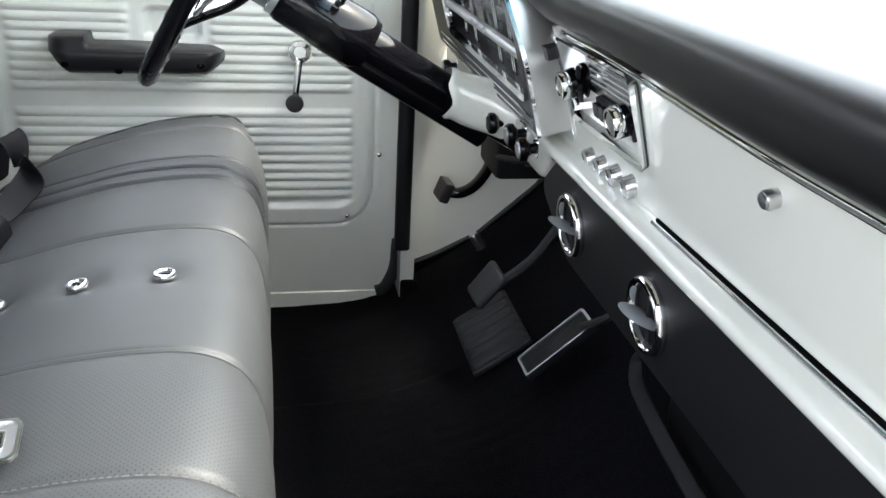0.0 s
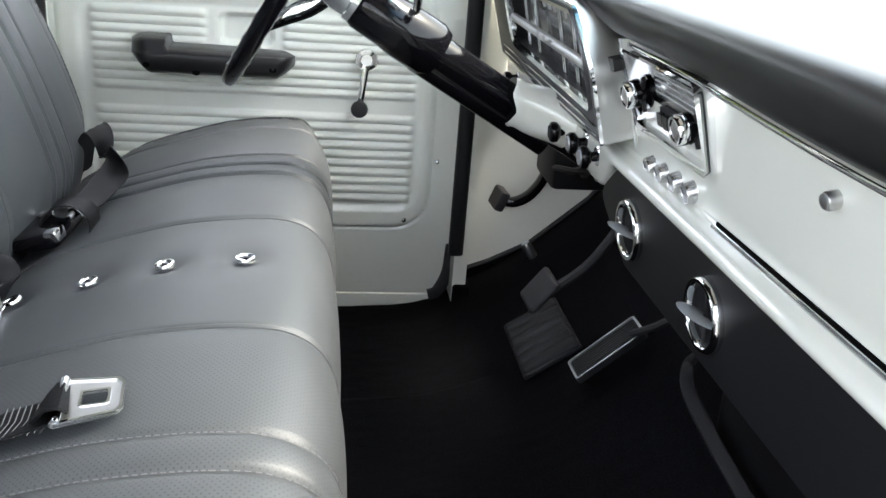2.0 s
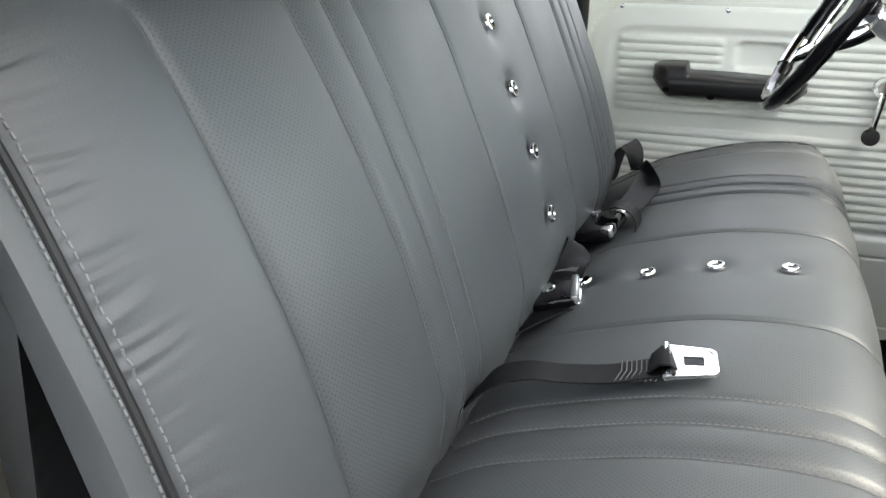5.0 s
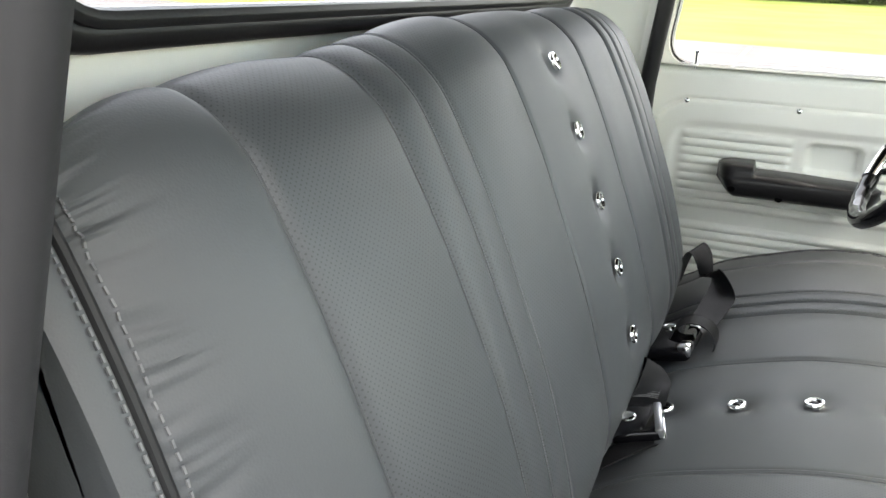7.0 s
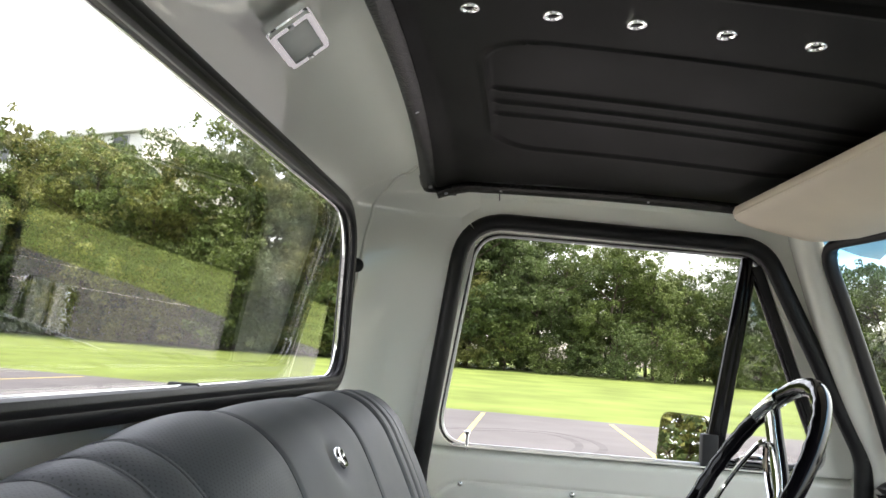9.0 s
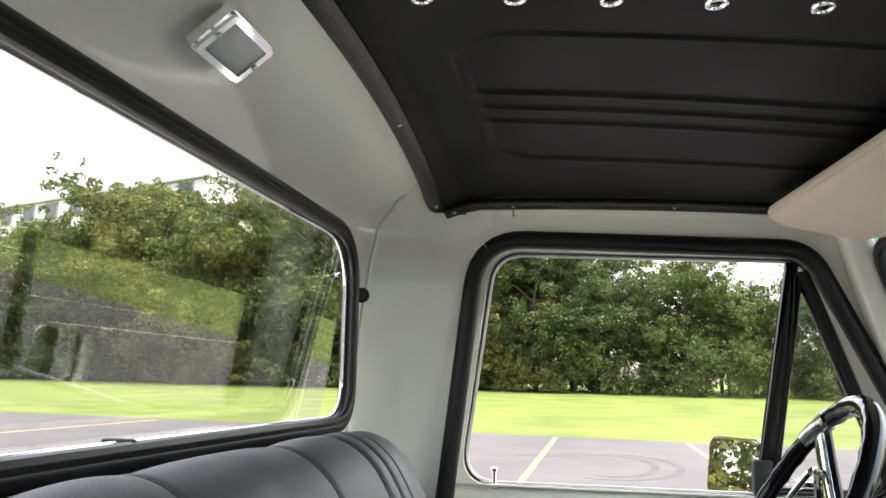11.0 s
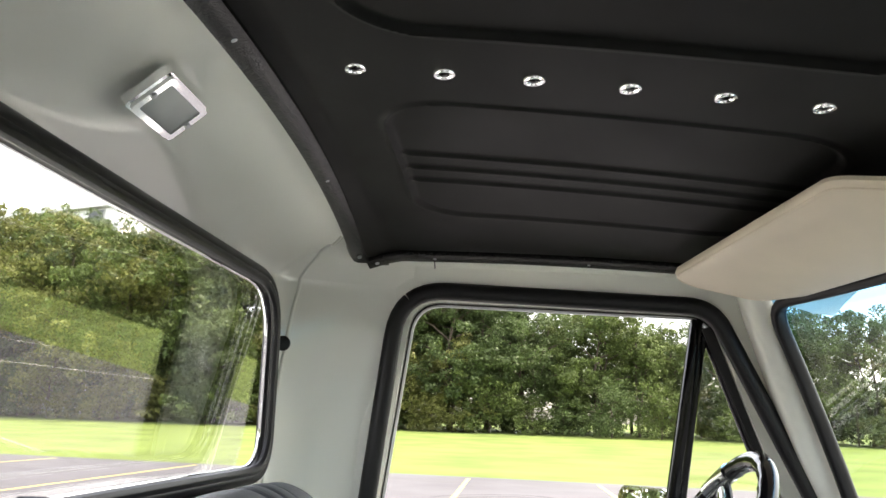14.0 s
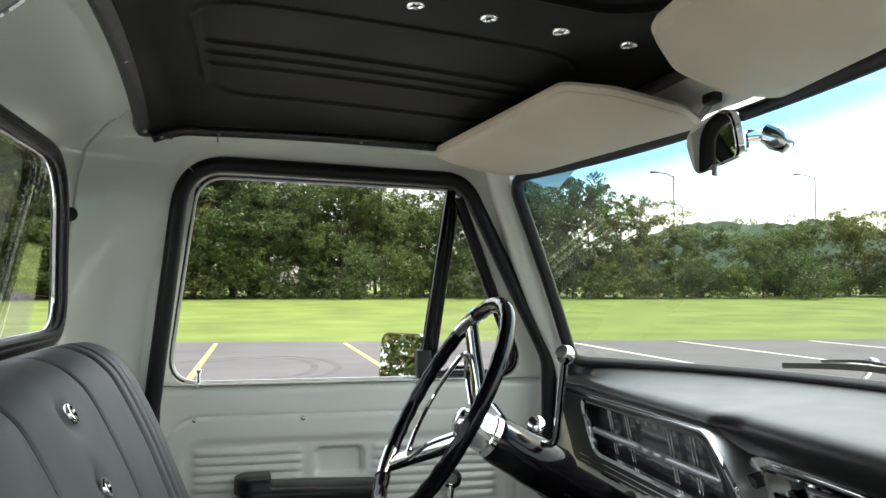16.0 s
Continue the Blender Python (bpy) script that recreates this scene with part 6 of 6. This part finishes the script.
# ---- pedals and foot well ----
def build_footwell():
    g = thing("gas_pedal", "long ribbed black accelerator pedal with a bright edge", "pedal", (0.595, 0.25, 0.2))
    m = aim((0.597, 0.252, 0.208), Vector((-0.66, -0.02, 0.75)), (0, 1, 0))
    bm = box((-0.060, -0.023, -0.005), (0.060, 0.023, 0.004), 0.003)
    bmesh.ops.transform(bm, matrix=m, verts=bm.verts)
    part("pad", bm, PADMAT, g)
    bm = ring_plate([Vector(p) for p in slab(0.126, 0.052, 0.10, 2)], [Vector(p) for p in slab(0.119, 0.045, 0.08, 2)], -0.005, 0.006, "z")
    bmesh.ops.transform(bm, matrix=m, verts=bm.verts)
    part("edge", bm, STEEL, g, "bright metal edge")
    for i in range(8):
        bm = box((-0.057, -0.0205 + i * 0.0053, 0.003), (0.057, -0.0180 + i * 0.0053, 0.0062), 0.0006, 1)
        bmesh.ops.transform(bm, matrix=m, verts=bm.verts)
        part("rib", bm, MATTE, g)
    part("lever", tube(smooth_path([(0.625, 0.235, 0.245), (0.66, 0.20, 0.285), (0.72, 0.19, 0.36), (0.80, 0.19, 0.42)], 4), 0.006, 8), MATTE, g)
    b = thing("brake_pedal", "black rubber brake pedal on a curved arm", "pedal", (0.52, 0.40, 0.23))
    m = aim((0.522, 0.405, 0.235), Vector((-0.80, -0.05, 0.6)), (0, 1, 0))
    bm = box((-0.034, -0.036, -0.008), (0.034, 0.036, 0.006), 0.007, 3)
    bmesh.ops.transform(bm, matrix=m, verts=bm.verts)
    part("pad", bm, PADMAT, b)
    part("arm", tube(smooth_path([(0.545, 0.40, 0.24), (0.60, 0.385, 0.30), (0.655, 0.37, 0.42), (0.66, 0.36, 0.52)], 5), 0.008, 8, up=(0, 1, 0)), MATTE, b)
    p = thing("parking_brake", "black parking brake pedal beside the kick panel", "pedal", (0.50, 0.75, 0.28))
    m = aim((0.510, 0.742, 0.280), Vector((-0.9, -0.1, 0.35)), (0, 1, 0))
    bm = box((-0.021, -0.026, -0.012), (0.021, 0.026, 0.010), 0.006, 2)
    bmesh.ops.transform(bm, matrix=m, verts=bm.verts)
    part("pad", bm, MATTE, p)
    part("arm", add_sweep(bmesh.new(), smooth_path([(0.513, 0.742, 0.276), (0.545, 0.735, 0.276), (0.575, 0.720, 0.305), (0.595, 0.705, 0.365), (0.605, 0.70, 0.50)], 5), slab(0.018, 0.028, 0.4, 2), False, up=(0, 1, 0)), BLACK, p)
    part("bracket", box((0.575, 0.60, 0.345), (0.70, 0.735, 0.52), 0.012), DULL, p)
    for k in range(4):
        part("cable", tube(smooth_path([(0.60 + 0.02 * k, 0.70, 0.36 + 0.02 * k), (0.58 + 0.02 * k, 0.60 - 0.02 * k, 0.39), (0.60, 0.48 - 0.02 * k, 0.42 + 0.015 * k), (0.66, 0.36, 0.47)], 5), 0.006, 6), DULL, p)
    # heel pad on the carpet
    h = thing("heel_pad", "ribbed dark rubber heel pad sewn on the carpet", "heel pad", (0.55, 0.48, 0.11))
    n = Vector((-0.56, 0, 0.83)).normalized()
    m = aim((0.543, 0.43, 0.133), n, (0, 1, 0))
    for i in range(6):
        bm = box((-0.052, -0.085 + i * 0.029, -0.004), (0.052, -0.085 + i * 0.029 + 0.027, 0.010), 0.006, 3)
        bmesh.ops.transform(bm, matrix=m, verts=bm.verts)
        part("rib", bm, PADMAT, h)
    bm = box((-0.055, -0.090, -0.006), (0.055, 0.094, 0.004), 0.003)
    bmesh.ops.transform(bm, matrix=m, verts=bm.verts)
    part("sheet", bm, PADMAT, h)
    dm = thing("dimmer_switch", "small metal foot switch on the toe board", "switch", (0.60, 0.72, 0.18))
    part("barrel", lathe([(0.010, -0.01), (0.010, 0.022), (0.008, 0.026), (0.0, 0.027)], aim((0.588, 0.735, 0.165), n), 16), STEEL, dm)
    c = thing("carpet_binding", "black sewn binding along the carpet edge", "carpet edge", (0.5, 0.796, 0.1))
    part("binding", tube([(x, 0.797, z) for x, z in ((0.43, 0.088), (0.51, 0.118), (0.597, 0.162), (0.714, 0.266), (0.80, 0.375))], 0.005, 8), MATTE, c)
    

build_footwell()


# ---- lap belts ----
def strap(path, ups, width=0.048, thick=0.0016):
    return add_sweep(bmesh.new(), path, slab(width, thick, 0.4, 1), False, up=ups)


def build_belts():
    a = thing("lap_belt", "black lap belt with a chrome tongue lying on the seat", "seat belt", (0.0, -0.25, 0.44), group="lap belts")
    raw = [(-0.208, -0.330, 0.395), (-0.180, -0.322, 0.430), (-0.150, -0.312, 0.441), (-0.115, -0.303, 0.440), (-0.075, -0.295, 0.443), (-0.045, -0.288, 0.450), (-0.026, -0.284, 0.455)]
    pts = smooth_path(raw, 5)
    part("webbing", strap(pts, (0.0, 0.15, 1)), WEB, a)
    for i in range(9):
        x = -0.066 + i * 0.0045
        part("stitch", tube([(x, -0.314 + 0.002 * (i % 2), 0.4475 + (x + 0.066) * 0.2), (x + 0.003, -0.293, 0.4480 + (x + 0.066) * 0.2), (x, -0.272, 0.4475 + (x + 0.066) * 0.2)], 0.0005, 4), THREAD, a)
    # the tongue: a pressed plate with a raised rim, a slot, and a bar that the webbing loops over
    mt = Matrix.Translation((-0.004, -0.279, 0.4605)) @ pose(0, 0, 0, 0, -4, 8)
    ou = rounded([(-0.024, -0.031), (0.020, -0.024), (0.024, -0.018), (0.024, 0.018), (0.020, 0.024), (-0.024, 0.031)], 0.004, 3)
    slot = rounded([(-0.006, -0.009), (0.012, -0.009), (0.0125, -0.004), (0.0125, 0.004), (0.012, 0.009), (-0.006, 0.009)], 0.002, 3)
    for nm, o2, i2, lo, hi, mt2 in (("tongue", ou, slot, -0.0010, 0.0010, SATIN), ("tongue_rim", ou, [Vector(p) * 0.90 for p in ou], -0.0016, 0.0022, CHROME), ("slot_rim", [Vector((p[0] * 1.0 + 0.0006 * (1 if p[0] > 0.003 else -1) * 3, p[1] * 1.22)) for p in slot], slot, -0.0012, 0.0018, CHROME)):
        bm = ring_plate([Vector(p) for p in o2], [Vector(p) for p in i2], lo, hi, "z")
        bmesh.ops.transform(bm, matrix=mt, verts=bm.verts)
        part(nm, bm, mt2, a, "bright steel latch tongue" if nm == "tongue" else "")
    part("loop_bar", tube([mt @ Vector((-0.021, -0.030, 0.001)), mt @ Vector((-0.021, 0.0, 0.003)), mt @ Vector((-0.021, 0.030, 0.001))], 0.0042, 10), CHROME, a)
    part("loop", strap([mt @ Vector((-0.036, 0, -0.003)), mt @ Vector((-0.026, 0, 0.0060)), mt @ Vector((-0.019, 0, 0.0066)), mt @ Vector((-0.0150, 0, 0.002))], (0.0, 0.1, 1), 0.046, 0.0022), WEB, a)
    # buckle at the middle
    def ribbon(pairs, k=5, thick=0.0014):
        """Folded webbing between two edges given point by point."""
        l, r = smooth_path([p for p, _ in pairs], k), smooth_path([q for _, q in pairs], k)
        def f(u, v):
            i = round(u * (len(l) - 1))
            w = Vector((0, 0, 0.0006 * math.cos(6 * math.pi * v)))
            return l[i].lerp(r[i], v) + w
        return thicken(grid(len(l) - 1, 6, f), thick)
    def disc(parent, at, n):
        m = aim(at, n)
        part("rivet", lathe([(0.0098, -0.001), (0.0095, 0.0012), (0.0075, 0.0024), (0.0055, 0.0016), (0.0, 0.0022)], m, 24), CHROME, parent, "round chrome rivet")
    b = thing("lap_belt", "black lap belt buckle tucked into the seat crease", "seat belt", (-0.17, -0.05, 0.40), group="lap belts")
    bm = box((-0.029, -0.032, 0.0), (0.026, 0.032, 0.015), 0.005, 3)
    mb = Matrix.Translation((-0.179, -0.054, 0.397)) @ pose(0, 0, 0, 2, -13, 11)
    bmesh.ops.transform(bm, matrix=mb, verts=bm.verts)
    part("case", bm, BLACK, b, "black gloss buckle case")
    bm = box((0.019, -0.0315, 0.004), (0.0285, 0.0315, 0.0168), 0.003, 2)
    bmesh.ops.transform(bm, matrix=mb, verts=bm.verts)
    part("release", bm, STEEL, b, "steel release flap")
    bm = box((0.0265, -0.032, 0.000), (0.0305, 0.032, 0.006), 0.0016, 2)
    bmesh.ops.transform(bm, matrix=mb, verts=bm.verts)
    part("release_edge", bm, CHROME, b, "bright edge of the release flap")
    disc(b, mb @ Vector((-0.010, 0.004, 0.0152)), mb.to_3x3() @ Vector((0, 0, 1)))
    part("upper_webbing", ribbon([((-0.200, -0.030, 0.410), (-0.156, -0.022, 0.416)), ((-0.194, -0.008, 0.418), (-0.156, 0.006, 0.421)), ((-0.191, 0.018, 0.430), (-0.158, 0.036, 0.420)),
                                  ((-0.190, 0.042, 0.440), (-0.172, 0.054, 0.428)), ((-0.196, 0.054, 0.436), (-0.188, 0.060, 0.428)), ((-0.215, 0.048, 0.408), (-0.208, 0.058, 0.404))]), WEB, b)
    for i in range(7):
        y = -0.014 + i * 0.0035
        part("stitch", tube([(-0.198 + 0.002 * (i % 2), y, 0.4155), (-0.180, y + 0.003, 0.4185), (-0.166, y + 0.001 * (i % 3), 0.4205)], 0.0006, 4), THREAD, b)
    part("lower_webbing", ribbon([((-0.168, -0.050, 0.398), (-0.146, -0.084, 0.404)), ((-0.182, -0.072, 0.396), (-0.162, -0.104, 0.404)), ((-0.200, -0.096, 0.392), (-0.184, -0.128, 0.398)), ((-0.226, -0.110, 0.380), (-0.210, -0.150, 0.386))]), WEB, b)
    # far belt with its loop
    c = thing("lap_belt", "black lap belt folded in a loop with its buckle", "seat belt", (-0.16, 0.2, 0.41), group="lap belts")
    part("webbing", ribbon([((-0.216, 0.415, 0.395), (-0.204, 0.500, 0.395)), ((-0.206, 0.420, 0.438), (-0.192, 0.496, 0.442)), ((-0.194, 0.434, 0.466), (-0.174, 0.480, 0.473)), ((-0.180, 0.430, 0.458), (-0.156, 0.458, 0.462)), ((-0.170, 0.420, 0.436), (-0.148, 0.412, 0.440))]), WEB, c)
    part("lower_webbing", ribbon([((-0.170, 0.420, 0.4345), (-0.148, 0.412, 0.4385)), ((-0.152, 0.386, 0.448), (-0.136, 0.357, 0.470)), ((-0.146, 0.356, 0.447), (-0.108, 0.330, 0.442)), ((-0.152, 0.300, 0.437), (-0.114, 0.288, 0.430)),
                                  ((-0.158, 0.252, 0.431), (-0.124, 0.242, 0.424)), ((-0.162, 0.220, 0.434), (-0.128, 0.208, 0.432))]), WEB, c)
    bm = box((-0.031, -0.048, 0.0), (0.028, 0.048, 0.020), 0.008, 3)
    mc = Matrix.Translation((-0.168, 0.180, 0.404)) @ pose(0, 0, 0, 3, -14, -6)
    bmesh.ops.transform(bm, matrix=mc, verts=bm.verts)
    part("case", bm, BLACK, c, "black gloss buckle case")
    for y0, y1 in ((-0.047, -0.020), (0.030, 0.047)):
        bm = box((0.012, y0, 0.006), (0.030, y1, 0.0225), 0.004, 2)
        bmesh.ops.transform(bm, matrix=mc, verts=bm.verts)
        part("release", bm, CHROME, c, "chrome release flap")
    disc(c, mc @ Vector((-0.014, 0.030, 0.0202)), mc.to_3x3() @ Vector((0, 0, 1)))
    wrap = []
    for q in range(17):
        a = q / 16 * 6.283
        x, z = -0.149 + 0.030 * math.cos(a), 0.420 + 0.026 * math.sin(a)
        wrap.append(((x, 0.166 + 0.010 * math.sin(a), z), (x + 0.002, 0.206 + 0.008 * math.sin(a), z)))
    part("wrap", ribbon(wrap, 2), WEB, c, "webbing wrapped round the buckle")


build_belts()


# ---- visors and inside mirror ----
def build_visors():
    for s in (1, -1):
        v = thing("sun_visor", "tan vinyl sun visor folded up against the headliner", "sun visor", (0.37, s * 0.36, 1.15), group="sun visors")
        ol = rounded([(0.63, 0.012), (0.545, -0.006), (0.08, -0.010), (0.050, 0.035), (0.065, 0.115), (0.125, 0.172), (0.655, 0.150)], [0.03, 0.03, 0.02, 0.03, 0.05, 0.06, 0.04], 6)
        def at(p, h):
            y, d = p
            hx = shield(y, 1.14)
            x = hx - 0.018 - d * 0.96
            z = 1.134 + d * 0.27 - 0.004 * math.sin(d * 20)
            z = min(z, liner_z(x, y) - 0.012)
            return Vector((x, s * y, z - h))
        bm = bmesh.new()
        c = sum((Vector(p) for p in ol), Vector((0, 0))) / len(ol)
        rings = []
        for k, h in ((0.0, 0.0), (0.004, 0.006), (0.012, 0.009), (0.06, 0.010)):
            rr = []
            for p in ol:
                dv = c - Vector(p)
                rr.append(bm.verts.new(at(Vector(p) + dv.normalized() * k, h)))
            rings.append(rr)
        top = [bm.verts.new(at(Vector(p) + (c - Vector(p)).normalized() * 0.004, -0.006)) for p in ol]
        for A2, B2 in [(rings[i], rings[i + 1]) for i in range(3)] + [(top, rings[0])]:
            for i in range(len(ol)):
                bm.faces.new((A2[i - 1], A2[i], B2[i], B2[i - 1]))
        bm.faces.new(rings[-1])
        bm.faces.new(top)
        part("panel", bm, VISOR, v)
        part("piping", add_sweep(bmesh.new(), [at(Vector(p) + (c - Vector(p)).normalized() * 0.006, 0.007) for p in ol], circle(0.0018, 6), True, up=(0, 0, 1)), VISOR, v, "sewn edge piping")
        part("rod", tube([at((0.60, -0.006), -0.002), at((0.08, -0.006), -0.002), Vector((shield(0, 1.14) - 0.02, s * 0.035, 1.150))], 0.004, 8), STEEL, v)
        part("bracket", box((shield(0, 1.14) - 0.030, min(s * 0.022, s * 0.048), 1.143), (shield(0, 1.14) - 0.014, max(s * 0.022, s * 0.048), 1.157), 0.004), MATTE, v)
    m = thing("rearview_mirror", "dark-backed inside mirror on a chrome arm", "mirror", (0.40, 0.02, 1.08))
    mm = aim((0.378, 0.002, 1.086), Vector((-0.95, 0.20, -0.22)), (0, 0, 1))
    ol = rounded([(-0.088, 0.022), (-0.080, -0.026), (0.080, -0.026), (0.088, 0.022), (0.05, 0.032), (-0.05, 0.032)], 0.018, 5)
    bm = bmesh.new()
    rings = [[bm.verts.new(mm @ Vector((p.x * k, p.y * k, h))) for p in ol] for k, h in ((1.0, 0.0), (1.0, -0.006), (0.85, -0.016), (0.5, -0.022))]
    for A2, B2 in zip(rings, rings[1:]):
        for i in range(len(ol)):
            bm.faces.new((A2[i - 1], A2[i], B2[i], B2[i - 1]))
    bm.faces.new(rings[-1])
    bm.faces.new(rings[0])
    part("housing", bm, CHROME, m, "chrome mirror case")
    bm = bmesh.new()
    bm.faces.new([bm.verts.new(mm @ Vector((p.x * 0.95, p.y * 0.93, 0.0012))) for p in ol])
    r = bmesh.ops.extrude_face_region(bm, geom=list(bm.faces))
    bmesh.ops.translate(bm, vec=mm.to_3x3() @ Vector((0, 0, 0.0015)), verts=[v for v in r["geom"] if isinstance(v, bmesh.types.BMVert)])
    part("mirror_glass", bm, MIRROR, m)
    part("arm", tube(smooth_path([(0.392, 0.004, 1.092), (0.42, 0.004, 1.098), (0.452, 0.004, 1.102)], 3), 0.0078, 12), CHROME, m)
    part("mount", lathe([(0.0, -0.014), (0.012, -0.011), (0.016, 0.0), (0.013, 0.010), (0.006, 0.014), (0.0, 0.0145)], aim((0.459, -0.006, 1.096), (0.5, -0.6, -0.5)) @ Matrix.Diagonal((1, 1, 1.5, 1)), 18), CHROME, m)
    part("toggle", lathe([(0.004, 0), (0.0045, 0.012), (0, 0.013)], aim((0.382, 0.002, 1.062), (0, 0, -1)), 10), STEEL, m)


build_visors()
